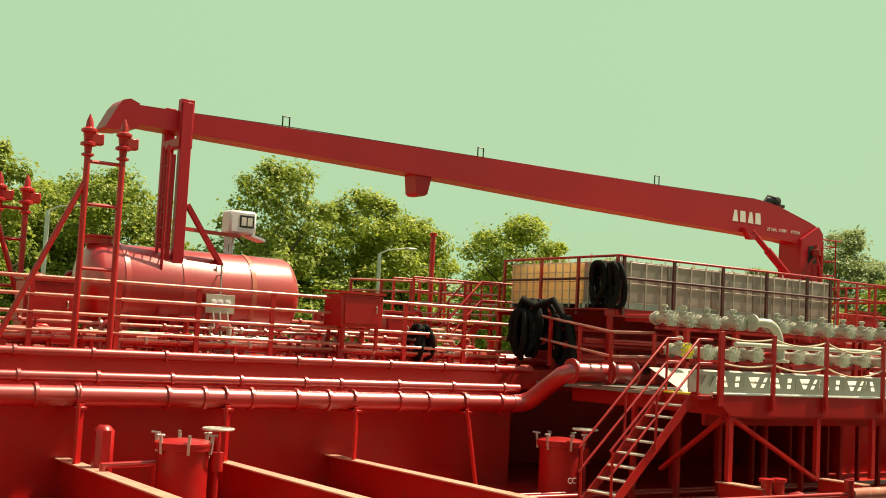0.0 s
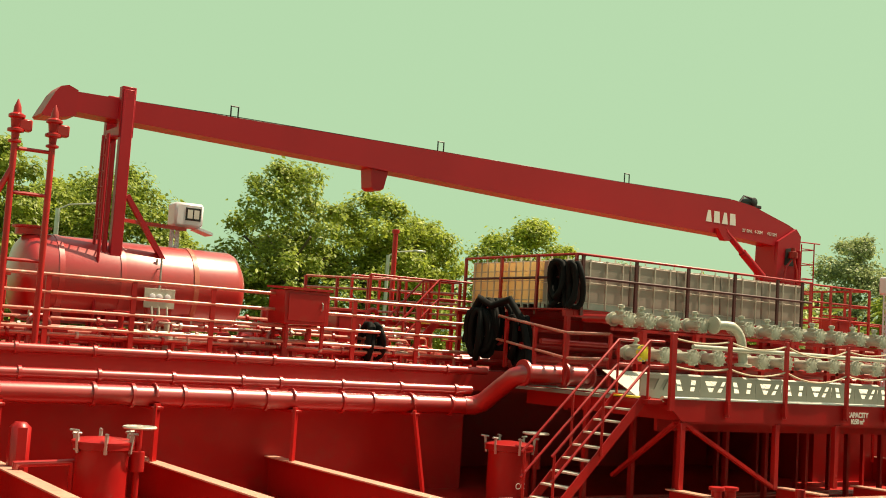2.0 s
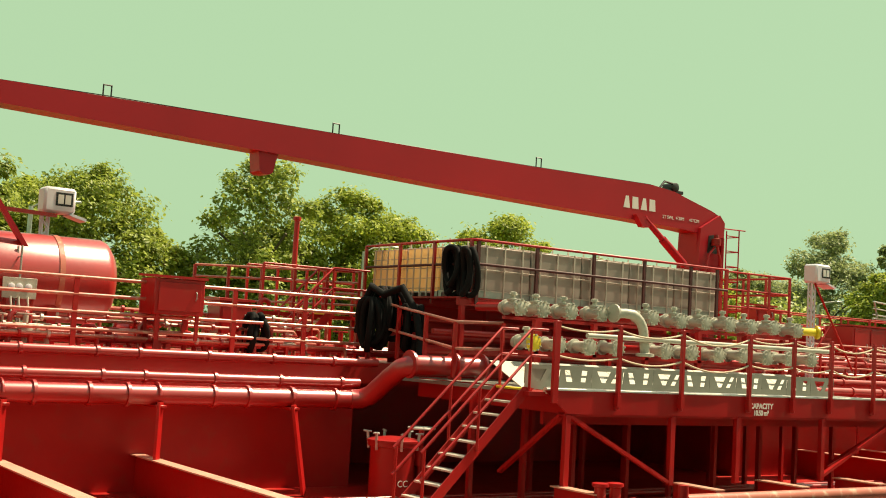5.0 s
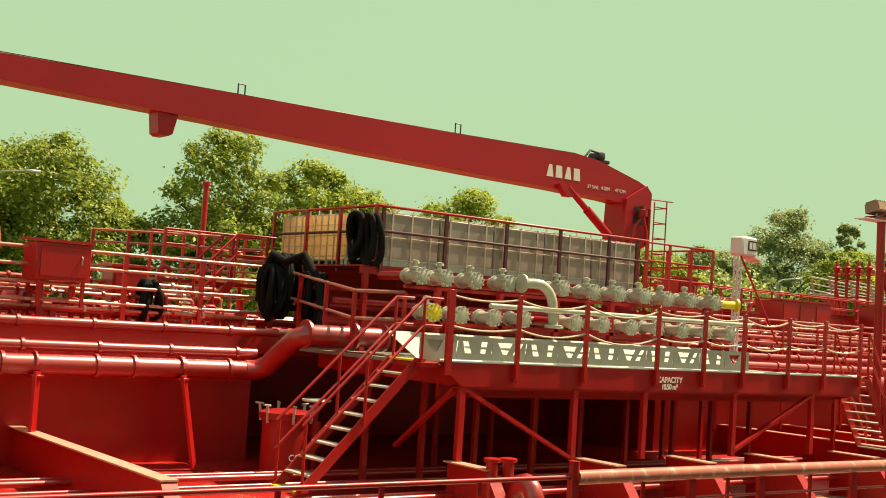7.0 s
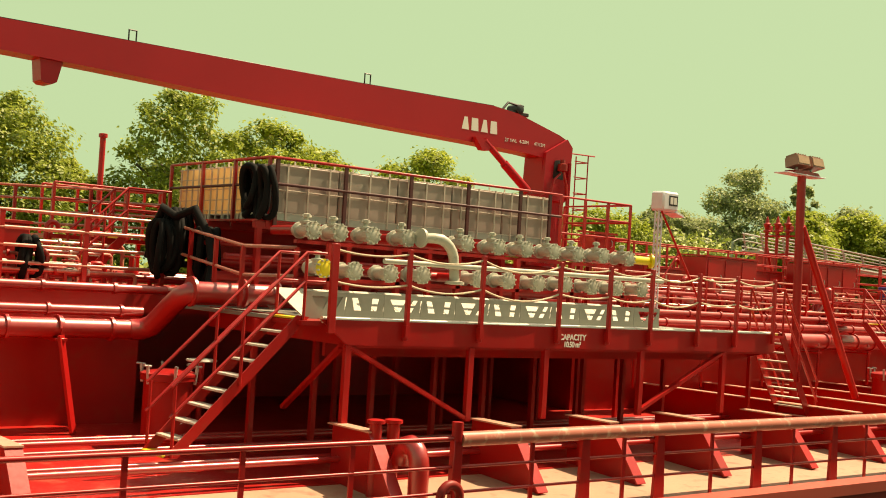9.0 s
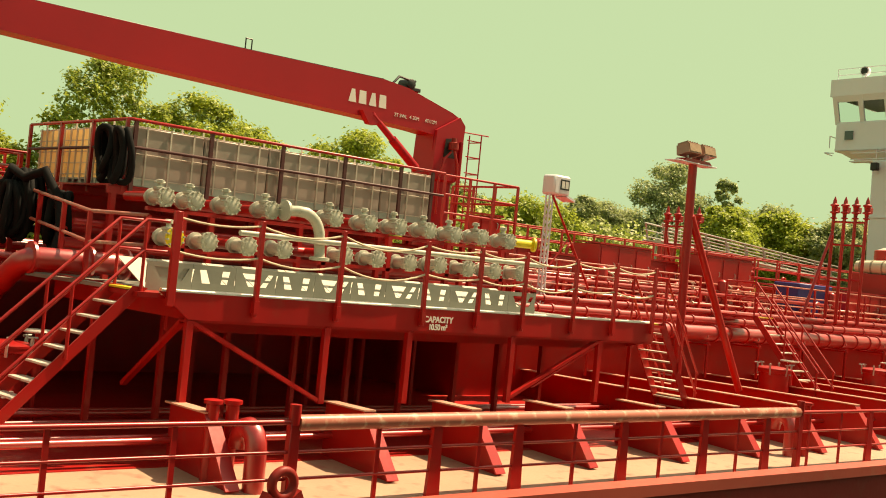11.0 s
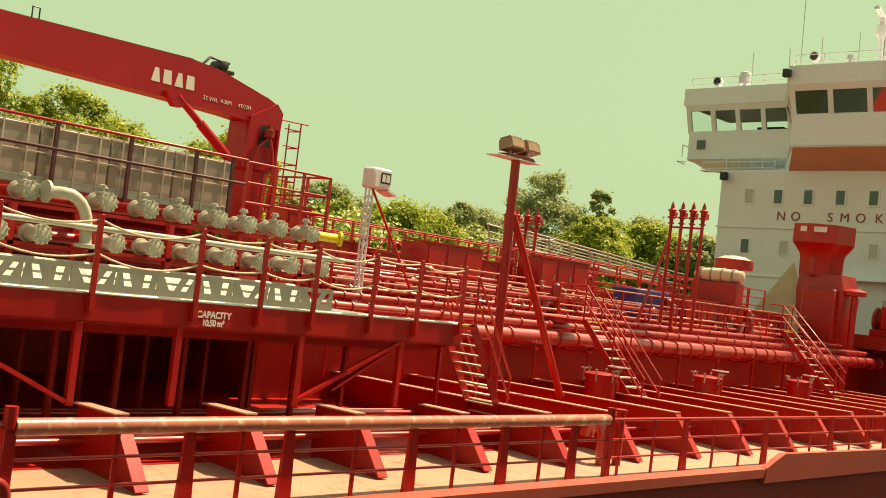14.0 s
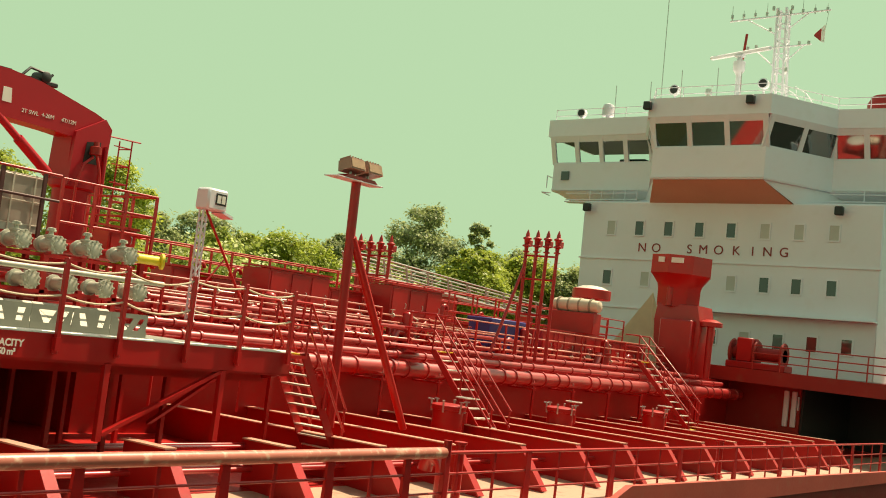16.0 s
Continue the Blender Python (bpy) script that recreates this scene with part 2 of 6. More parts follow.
def prism(bm, poly, axis, a, b):
    """A polygon in the two other axes, drawn out along one axis from a to b."""
    def at(p, s):
        q = list(p)
        q.insert("xyz".index(axis), s)
        return bm.verts.new(q)
    lo, hi = [at(p, a) for p in poly], [at(p, b) for p in poly]
    k = len(poly)
    for i in range(k):
        bm.faces.new((lo[i], lo[(i + 1) % k], hi[(i + 1) % k], hi[i]))
    bm.faces.new(lo[::-1])
    bm.faces.new(hi)
    return bm


def beam(bm, p, q, w, h):
    """A straight bar of w by h from p to q."""
    p, q = Vector(p), Vector(q)
    d = (q - p).normalized()
    u, v = ring_frame(d)
    c = [(-w / 2, -h / 2), (w / 2, -h / 2), (w / 2, h / 2), (-w / 2, h / 2)]
    A, C = [bm.verts.new(p + u * a + v * b) for a, b in c], [bm.verts.new(q + u * a + v * b) for a, b in c]
    for i in range(4):
        bm.faces.new((A[i], A[(i + 1) % 4], C[(i + 1) % 4], C[i]))
    bm.faces.new(A[::-1])
    bm.faces.new(C)
    return bm


def lettering(name, text, size, m, material, parent, label="", spacing=1.0, depth=0.004, bold=0.0):
    cu = bpy.data.curves.new(name, "FONT")
    cu.body, cu.size, cu.extrude, cu.space_character = text, size, depth, spacing
    cu.align_x = "CENTER"
    cu.offset = bold
    tmp = bpy.data.objects.new(name, cu)
    scene.collection.objects.link(tmp)
    me = bpy.data.meshes.new_from_object(tmp.evaluated_get(bpy.context.evaluated_depsgraph_get()))
    bpy.data.objects.remove(tmp)
    bm = B()
    bm.from_mesh(me)
    bmesh.ops.transform(bm, matrix=m, verts=bm.verts)
    return part(name, bm, material, parent, label)


def facing_quay(x, y, z):
    return Matrix.Translation((x, y, z)) @ Matrix.Rotation(radians(90), 4, "X")


def facing_bow(x, y, z):
    return Matrix.Translation((x, y, z)) @ Matrix(((0, 0, -1, 0), (-1, 0, 0, 0), (0, 1, 0, 0), (0, 0, 0, 1)))


def lerp(a, b, f):
    return Vector(a) + (Vector(b) - Vector(a)) * f


# ---- ground, water and quay ----
def setting():
    bm = B()
    bmesh.ops.create_grid(bm, x_segments=2, y_segments=2, size=2500)
    bmesh.ops.translate(bm, vec=(0, 0, -4.0), verts=bm.verts)
    th = thing("water", (0, 0, -4.0), "dark green harbour water round the hull", "water", aboard=False, kind="structure")
    part("water_surface", bm, WATER, th)
    # far bank, one sheet to the horizon with a low swell
    bm = B()
    nx, ny = 90, 30
    grid = []
    for j in range(ny):
        y = 42 + (j / (ny - 1)) ** 2.6 * 2300
        row = []
        for i in range(nx):
            x = -900 + 2600 * i / (nx - 1)
            z = 0.6 + 0.9 * noise.noise(Vector((x * 0.02, y * 0.02, 0))) + min(1.6, (y - 42) * 0.12)
            row.append(bm.verts.new((x, y, -5.0 if j == 0 else z)))
        grid.append(row)
    for j in range(ny - 1):
        for i in range(nx - 1):
            bm.faces.new((grid[j][i], grid[j][i + 1], grid[j + 1][i + 1], grid[j + 1][i]))
    th = thing("ground", (0, 42, 0.6), "grassy far bank reaching to the horizon", "ground", aboard=False, kind="structure")
    part("ground_sheet", bm, GRASS, th)
    # quay on which the camera stands
    bm = B()
    box(bm, -160, 160, -120, 3.6, -6.0, 2.2, 0.08)
    th = thing("quay", (0, 0, 2.2), "weathered dark asphalt quay", "pavement", aboard=False, kind="structure")
    part("quay_slab", bm, CONCRETE, th)
    # unseen long wall added behind the camera; closes the quay, blocks low sky
    bm = B()
    box(bm, -70, 110, -22.0, -8.0, 2.2, 8.0, 0.1)
    th = thing("shed_wall", (20, -8, 2.2), "added unseen dark wall blocking low sky light", "wall", aboard=False, kind="structure")
    part("shed_front", bm, SKYBLOCK, th)


# ---- the ship's hull ----
DECK_BEAMS = [-4.4, -1.8, 0.75, 3.3, 5.9, 8.48, 11.06, 16.3, 19.1, 21.4, 23.75, 26.5, 29.1, 31.7, 34.3, 36.9, 39.5, 42.1, 44.7, 47.3, 49.9, 52.5, 55.1, 57.7]


def hull():
    th = thing("tanker_hull", (30, 22.9, -4.0), "long red chemical tanker hull afloat", "ship")
    # shell with a rounded bilge; the near side stands at y = 12, the far side at 33.8
    bm = B()
    prof = [(12.0, 0.55), (12.0, -6.0), (13.5, -7.0), (32.3, -7.0), (33.8, -6.0), (33.8, 0.55)]
    prism(bm, prof, "x", -14, 92)
    part("hull_shell", bm, HULLP, th, "dark red hull plating")
    # main deck with camber, near and far of the trunk
    bm = B()
    prism(bm, [(12.02, 0.60), (14.5, 0.76), (14.5, 0.40), (12.02, 0.40)], "x", -14, 70)
    part("side_deck", bm, SIDEDECK, th, "worn pale walkway along the ship's side")
    bm = B()
    prism(bm, [(14.5, 0.77), (19.9, 1.0), (19.9, 0.4), (14.5, 0.4)], "x", -14, 70)
    part("main_deck", bm, DECK, th)
    bm = B()
    prism(bm, [(33.78, 0.60), (25.9, 1.0), (25.9, 0.4), (33.78, 0.4)], "x", -14, 70)
    part("main_deck", bm, DECK, th)
    # raised trunk
    bm = B()
    prism(bm, [(19.9, 0.5), (19.9, 3.42), (25.9, 3.42), (25.9, 0.5)], "x", -14, 15.4)
    part("trunk", bm, RED, th)
    bm = B()
    prism(bm, [(19.9, 0.5), (19.9, 3.42), (25.9, 3.42), (25.9, 0.5)], "x", 26.6, 62)
    part("trunk", bm, RED, th)
    # step-back added below the trunk top plate to deepen shade behind the manifold platform
    bm = B()
    prism(bm, [(19.9, 3.0), (19.9, 3.418), (25.9, 3.418), (25.9, 0.5), (23.6, 0.5), (23.6, 3.0)], "x", 15.4, 26.6)
    part("trunk", bm, RED, th)
    bm = B()
    box(bm, 15.4, 26.6, 19.9, 23.6, 0.9, 0.995)
    part("main_deck", bm, DECK, th)
    # gunwale
    bm = B()
    prism(bm, [(11.9, 0.42), (11.9, 0.62), (12.2, 0.66), (12.2, 0.42)], "x", -14, 36.0)
    part("gunwale", bm, SIDEPL, th)
    bm = B()
    prism(bm, [(35.3, 0.3), (35.4, 0.64), (35.9, 0.82), (36.3, 0.95), (60.0, 0.72), (92.0, 0.72), (92.0, 0.3)], "y", 11.88, 12.05)
    part("bulwark", bm, SIDEPL, th)
    for x in DECK_BEAMS:
        bm = B()
        inner = 14.8 if 15.6 < x < 27 else 19.9
        prism(bm, [(inner, 0.7), (inner, 1.63), (13.75, 1.63), (13.05, 0.69), (13.3, 0.6)], "x", x - 0.02, x + 0.02)
        beam(bm, (x, 13.05, 0.70), (x, 13.76, 1.63), 0.22, 0.03)
        web = part("deck_beam", bm, RED, th)
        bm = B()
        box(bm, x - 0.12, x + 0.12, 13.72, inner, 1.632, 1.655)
        part("top_flange", bm, PALETOP, web, "pale pinkish top flange with red blotches")
    for y in (14.6, 15.9, 17.1):
        bm = B()
        tube(bm, [(-14, y, 1.12), (62, y, 1.12)], 0.05, 8)
        tube(bm, [(-14, y + 0.24, 1.14), (62, y + 0.24, 1.14)], 0.035, 8)
        part("deck_pipe", bm, PIPE, th)
    return th


def railing(name, label, line, height, levels, spacing, r=0.022, mat=None, group="railings", post_r=None, rail_mat=None):
    """Posts and rails along a line of foot points."""
    mat = mat or RED
    th = thing(name, line[0], label, "railing", group)
    line = [Vector(p) for p in line]
    for a, b in zip(line, line[1:]):
        k = max(1, round((b - a).length / spacing))
        for i in range(k + (1 if b is line[-1] else 0)):
            p = lerp(a, b, i / k)
            bm = B()
            box(bm, p.x - (post_r or r * 1.3), p.x + (post_r or r * 1.3), p.y - 0.012 - r * 0.5, p.y + 0.012 + r * 0.5, p.z, p.z + height)
            part("post", bm, mat, th)
    for f in levels:
        bm = B()
        tube(bm, [p + Vector((0, 0, height * f)) for p in line], r, 8)
        part("top_rail" if f == levels[0] else "rail", bm, rail_mat or mat, th)
    return th


def side_rail():
    th = thing("side_railing", (16.8, 12.3, 0.64), "red ship's side railing with one thick worn top pipe", "railing", "railings")
    posts = [-2.9, -1.3, 0.4, 2.1, 3.8, 5.5, 7.2, 8.8, 10.3, 11.8, 13.3, 14.9, 18.1, 20.08, 22.27, 24.6, 27.0]
    wide = [19.2, 20.93, 23.54, 25.9, 28.0]
    x = 29.6
    k = 0
    while x < 66:
        (wide if k % 3 == 2 else posts).append(x)
        x += 1.28
        k += 1
    for x in posts:
        bm = B()
        box(bm, x - 0.035, x + 0.035, 12.285, 12.315, 0.62, 1.72)
        part("post", bm, RED, th)
    for x in wide:
        bm = B()
        prism(bm, [(x - 0.13, 0.62), (x + 0.13, 0.62), (x + 0.075, 1.72), (x - 0.075, 1.72)], "y", 12.27, 12.33)
        part("bracket_post", bm, RED, th)
    for x in (16.65, 29.2):
        bm = B()
        box(bm, x - 0.08, x + 0.08, 12.25, 12.36, 0.62, 1.72, 0.01)
        tube(bm, [(x, 12.3, 1.7), (x, 12.3, 1.97)], 0.08, 12)
        part("end_post", bm, RED, th)
    bm = B()
    tube(bm, [(16.7, 12.3, 1.73), (20.4, 12.3, 1.735), (24.3, 12.3, 1.73), (29.1, 12.3, 1.74)], 0.105, 14)
    part("fender_pipe", bm, NOSEPIPE, th, "thick top pipe with paint worn to metal")
    for z, r in ((1.74, 0.035), (1.35, 0.022), (1.0, 0.022)):
        for a, b in ((-14, 16.6), (29.25, 66)) if z > 1.7 else ((-14, 66),):
            bm = B()
            tube(bm, [(a, 12.3, z), (b, 12.3, z)], r, 8)
            part("rail", bm, RED, th)
    fx = 16.43
    th = thing("fairlead", (fx, 12.15, 0.62), "dark red mooring fairlead ring on the deck edge", "fairlead")
    bm = B()
    tube(bm, [(fx + 0.17 * math.cos(a), 12.12, 0.98 + 0.17 * math.sin(a)) for a in [i * math.pi / 10 for i in range(20)]], 0.065, 10, True)
    part("ring", bm, HULLP, th)
    bm = B()
    prism(bm, [(fx - 0.4, 0.6), (fx + 0.4, 0.6), (fx + 0.26, 0.9), (fx + 0.12, 0.8), (fx - 0.12, 0.8), (fx - 0.26, 0.9)], "y", 12.06, 12.18)
    part("foot", bm, HULLP, th)


NOSEPIPE = paint("worn_red_pipe", (0.55, 0.16, 0.11), 0.36, 0.22, 0.004, 1.5, stain=(0.70, 0.56, 0.40), stain_amount=0.8)


def cargo_pipes():
    specs = [("cargo_pipe", 19.2, 2.73, 0.17, -14, 15.0), ("cargo_pipe", 19.42, 3.03, 0.09, -14, 15.2), ("cargo_pipe", 19.75, 3.42, 0.08, -14, 15.8),
             ("cargo_pipe", 19.2, 2.86, 0.21, 27.0, 61.5), ("cargo_pipe", 19.45, 3.22, 0.10, 27.0, 60.0), ("cargo_pipe", 19.75, 3.46, 0.08, 27.0, 58.0)]
    for n, y, z, r, a, b in specs:
        th = thing(n, (a, y, z), "long glossy red cargo pipe along the trunk", "pipe", "cargo pipes")
        bm = B()
        tube(bm, [(a, y, z), (b, y, z)], r, 14)
        if b == 15.0:
            pts = [(14.9, 19.2, 2.73), (15.1, 19.15, 2.74), (15.22, 19.0, 2.82), (15.26, 18.4, 3.2), (15.3, 18.15, 3.37), (15.38, 17.98, 3.44), (15.5, 17.92, 3.46), (17.05, 17.9, 3.47)]
            tube(bm, pts, 0.185, 14)
        part("pipe", bm, PIPE, th)
        x = a + 1.3
        while x < b - 0.3:
            bm = B()
            lathe(bm, (x - 0.03, y, z), (1, 0, 0), [(0, r + 0.004), (0.002, r * 1.1 + 0.02), (0.058, r * 1.1 + 0.02), (0.06, r + 0.004)], 14)
            part("flange", bm, PIPE, th)
            x += (0.55, 1.3, 0.75)[int(x * 7) % 3] * (1.0 if r < 0.15 else 1.2)
        if b == 15.0:
            for s in (15.35, 16.3, 16.95):
                bm = B()
                lathe(bm, (s, 17.95 if s < 16 else 17.9, 3.47), (1, 0, 0), [(0, 0.19), (0.001, 0.26), (0.05, 0.26), (0.051, 0.19)], 16)
                part("flange", bm, PIPE, th)
    for x in (0.75, 3.3, 5.87, 8.45, 11.05, 13.6, 27.8, 30.4, 33.0, 35.6, 38.2, 40.8, 43.4, 46.0, 48.6, 51.2, 53.8, 56.4):
        th = thing("pipe_support", (x, 19.05, 1.62), "red bracket post holding the cargo pipes", "pipe support", "pipe supports")
        bm = B()
        lean = 0.32 if 13 < x < 14 else 0.0
        beam(bm, (x + lean, 19.0, 1.0 if lean else 1.62), (x, 19.0, 2.62), 0.17, 0.05)
        part("upright", bm, RED, th)
        bm = B()
        box(bm, x - 0.10, x + 0.10, 18.95, 19.9, 2.52, 2.57, 0.008)
        part("arm", bm, RED, th)
        bm = B()
        tube(bm, [(x, 19.2 + 0.2 * math.cos(q), 2.73 + 0.2 * math.sin(q)) for q in [math.pi * i / 8 for i in range(9)]], 0.025, 6)
        part("clamp", bm, PIPE, th)


def stairs(base, along, width, rise, run, steps, label, left=True, right=True, ext=0.5):
    """An inclined ladder from base upwards; along is the way it climbs, in degrees."""
    th = thing("deck_stairs", base, label, "stairs", "deck stairs")
    m = Matrix.Translation(base) @ Matrix.Rotation(radians(along), 4, "Z")
    def put(bm, name, mat=None, lab=""):
        bmesh.ops.transform(bm, matrix=m, verts=bm.verts)
        return part(name, bm, mat or RED, th, lab)
    w = width / 2
    for s in (-1, 1):
        bm = B()
        prism(bm, [(-0.1, -0.02), (0.12, -0.02), (run + 0.12, rise + 0.02), (run - 0.1, rise + 0.04)], "y", s * w - 0.012, s * w + 0.012)
        put(bm, "stringer")
    for i in range(steps + 1):
        f = i / steps
        bm = B()
        box(bm, run * f - 0.11, run * f + 0.11, -w + 0.012, w - 0.012, rise * f - 0.02, rise * f + 0.012, 0.004)
        put(bm, "tread", YELLOW if i in (0, steps) else NOSE, "yellow painted tread" if i in (0, steps) else "")
    for s, use in ((-1, right), (1, left)):
        if not use:
            continue
        for h, nm in ((0.98, "handrail"), (0.55, "mid_rail")):
            bm = B()
            tube(bm, [(-0.05, s * (w + 0.03), h * 0.98), (run, s * (w + 0.03), rise + h), (run + ext, s * (w + 0.03), rise + h + (0.0 if h > 0.6 else 0))], 0.024, 8)
            put(bm, nm)
        for f in (0.0, 0.5, 1.0):
            bm = B()
            tube(bm, [(run * f, s * (w + 0.03), rise * f - 0.02), (run * f, s * (w + 0.03), rise * f + 0.98)], 0.024, 8)
            put(bm, "post")
    return th


def manifold_platform():
    th = thing("manifold_platform", (16.3, 14.6, 1.63), "red steel spill platform on legs beside the trunk", "platform")
    x0, x1 = 15.75, 27.15
    posts_under = (17.37, 18.91, 20.71, 21.99, 23.14, 24.54, 25.74)
    # tray: floor, front and ends
    bm = B()
    box(bm, x0 + 0.3, x1, 14.62, 19.88, 3.12, 3.18)
    part("tray_floor", bm, GREY, th, "grey tray floor")
    bm = B()
    prism(bm, [(x0 + 0.05, 3.22), (x1, 3.22), (x1, 2.84), (x0 + 0.55, 2.84)], "y", 14.585, 14.615)
    part("front_plate", bm, RED, th)
    bm = B()
    prism(bm, [(14.6, 3.22), (15.6, 3.22), (15.6, 2.6), (14.6, 2.84)], "x", x1 - 0.02, x1 + 0.01)
    part("end_plate", bm, RED, th)
    bm = B()
    prism(bm, [(14.6, 3.2), (18.9, 3.2), (18.9, 2.84), (14.6, 2.84)], "x", x0 + 0.5, x0 + 0.52)
    part("end_plate", bm, RED, th)
    bm = B()
    tube(bm, [(x0 + 0.1, 14.648, 3.215), (x1, 14.648, 3.215)], 0.055, 10)
    part("nosing", bm, NOSE, th, "rounded edge worn to bare metal")
    for y in (14.62, 17.6):
        bm = B()
        box(bm, x0 + 0.5, x1, y, y + 0.13, 2.80, 2.86)
        part("edge_beam", bm, RED, th)
    bm = B()
    box(bm, x0 + 0.6, x1, 15.25, 15.33, 2.62, 3.115)
    part("inner_beam", bm, RED, th)
    for x in posts_under:
        bm = B()
        box(bm, x - 0.046, x + 0.046, 14.488, 14.583, 2.98, 3.17)
        lathe(bm, (x, 14.545, 2.93), (0, 0, 1), [(0, 0.03), (0.005, 0.045), (0.05, 0.045)], 8)
        part("post_socket", bm, RED, th)
    for x in (16.3, 17.6, 18.8, 20.55, 21.8, 23.05, 24.3, 25.5, 26.9):
        bm = B()
        box(bm, x - 0.04, x + 0.04, 14.76, 18.9, 2.90, 3.115)
        part("floor_beam", bm, RED, th)
    for x in (16.35, 18.82, 20.55, 23.05, 25.52):
        bm = B()
        box(bm, x - 0.055, x + 0.055, 14.6, 14.7, 1.62, 2.83, 0.006)
        part("leg", bm, RED, th)
    for x in (15.9, 17.1, 18.3, 19.7, 20.9, 22.2, 23.6, 24.8, 26.1):
        bm = B()
        box(bm, x - 0.045, x + 0.045, 16.6, 16.69, 1.0, 3.1)
        part("leg", bm, RED, th)
        if x > 18:
            bm = B()
            box(bm, x + 0.35, x + 0.43, 18.3, 18.39, 1.0, 3.1)
            part("leg", bm, RED, th)
    for a, b in (((16.4, 14.65, 2.80), (18.75, 14.65, 1.68)), ((25.45, 14.65, 2.80), (23.1, 14.65, 1.72)), ((16.3, 14.75, 2.80), (16.3, 16.3, 1.7)), ((25.5, 14.75, 2.7), (25.5, 16.3, 1.7))):
        bm = B()
        beam(bm, a, b, 0.1, 0.06)
        part("brace", bm, RED, th)
    lettering("lettering", "CAPACITY", 0.142, facing_quay(21.13, 14.578, 3.0), LETTER_W, th, "white stencilled words", 1.0, bold=0.004)
    lettering("lettering", "10.50 m\u00b3", 0.135, facing_quay(21.13, 14.578, 2.875), LETTER_W, th, "white stencilled words", 0.9, bold=0.004)
    # pale sloping drip plates behind an upright grey plate with trapezoid cut-outs
    tray = thing("drip_grating", (16.2, 15.0, 3.18), "grey cut-out plate before pale sloping drip plates", "grating")
    for i in range(16):
        x = 16.1 + 0.52 * i
        bm = B()
        slab = [(15.52, 3.185), (16.5, 3.62), (16.5, 3.635), (15.52, 3.20)]
        prism(bm, slab, "x", x, x + 0.505)
        part("plate", bm, BRIGHTPLATE, tray)
    for i in range(11):
        x = 16.0 + 0.76 * i
        end = x + 0.756
        for z0, z1 in ((3.185, 3.345), (3.545, 3.62)):
            bm = B()
            box(bm, x, end, 15.36, 15.375, z0, z1)
            part("lattice_rail", bm, GREY, tray)
        # slanted webs leave wide and narrow holes in turn
        webs = ((0.0, 0.17, 0.03, 0.12), (0.32, 0.50, 0.24, 0.52), (0.62, 0.74, 0.66, 0.756)) if i % 2 else ((0.0, 0.24, 0.0, 0.12), (0.34, 0.46, 0.46, 0.60), (0.58, 0.74, 0.70, 0.756))
        for a, b, c, d in webs:
            bm = B()
            prism(bm, [(x + a, 3.345), (x + b, 3.345), (x + d, 3.545), (x + c, 3.545)], "y", 15.36, 15.375)
            part("web", bm, GREY, tray)
        bm = B()
        if i == 0:
            box(bm, x, end, 15.376, 15.39, 3.30, 3.56)
        else:
            box(bm, x + 0.30, x + 0.70, 15.362, 15.373, 3.42, 3.45)
        part("web", bm, GREY, tray)
    bm = B()
    prism(bm, [(15.36, 3.185), (16.5, 3.185), (16.5, 3.62)], "x", 24.4, 24.42)
    part("end_cheek", bm, GREY, tray)
    # posts with slack ropes along the edge
    posts = [15.95, 17.37, 18.91, 20.71, 21.99, 23.14, 24.54, 25.74, 27.0]
    chain = thing("rope_railing", (15.95, 14.56, 3.0), "red posts with slack pale ropes along the platform edge", "railing")
    for i, x in enumerate(posts):
        bm = B()
        w = 0.06 if i == 0 else 0.035
        box(bm, x - w, x + w, 14.50, 14.57, 3.02, 4.36, 0.006)
        part("post", bm, RED, chain)
    for i, (a, b) in enumerate(zip(posts, posts[1:])):
        for z in (4.28, 3.80):
            bm = B()
            sag = 0.045 * (b - a) * (1.0 + 0.5 * ((i * 7) % 3))
            tube(bm, [(a + (b - a) * f, 14.54, z - sag * 4 * f * (1 - f)) for f in [k / 8 for k in range(9)]], 0.018, 6)
            part("rope", bm, ROPE, chain)


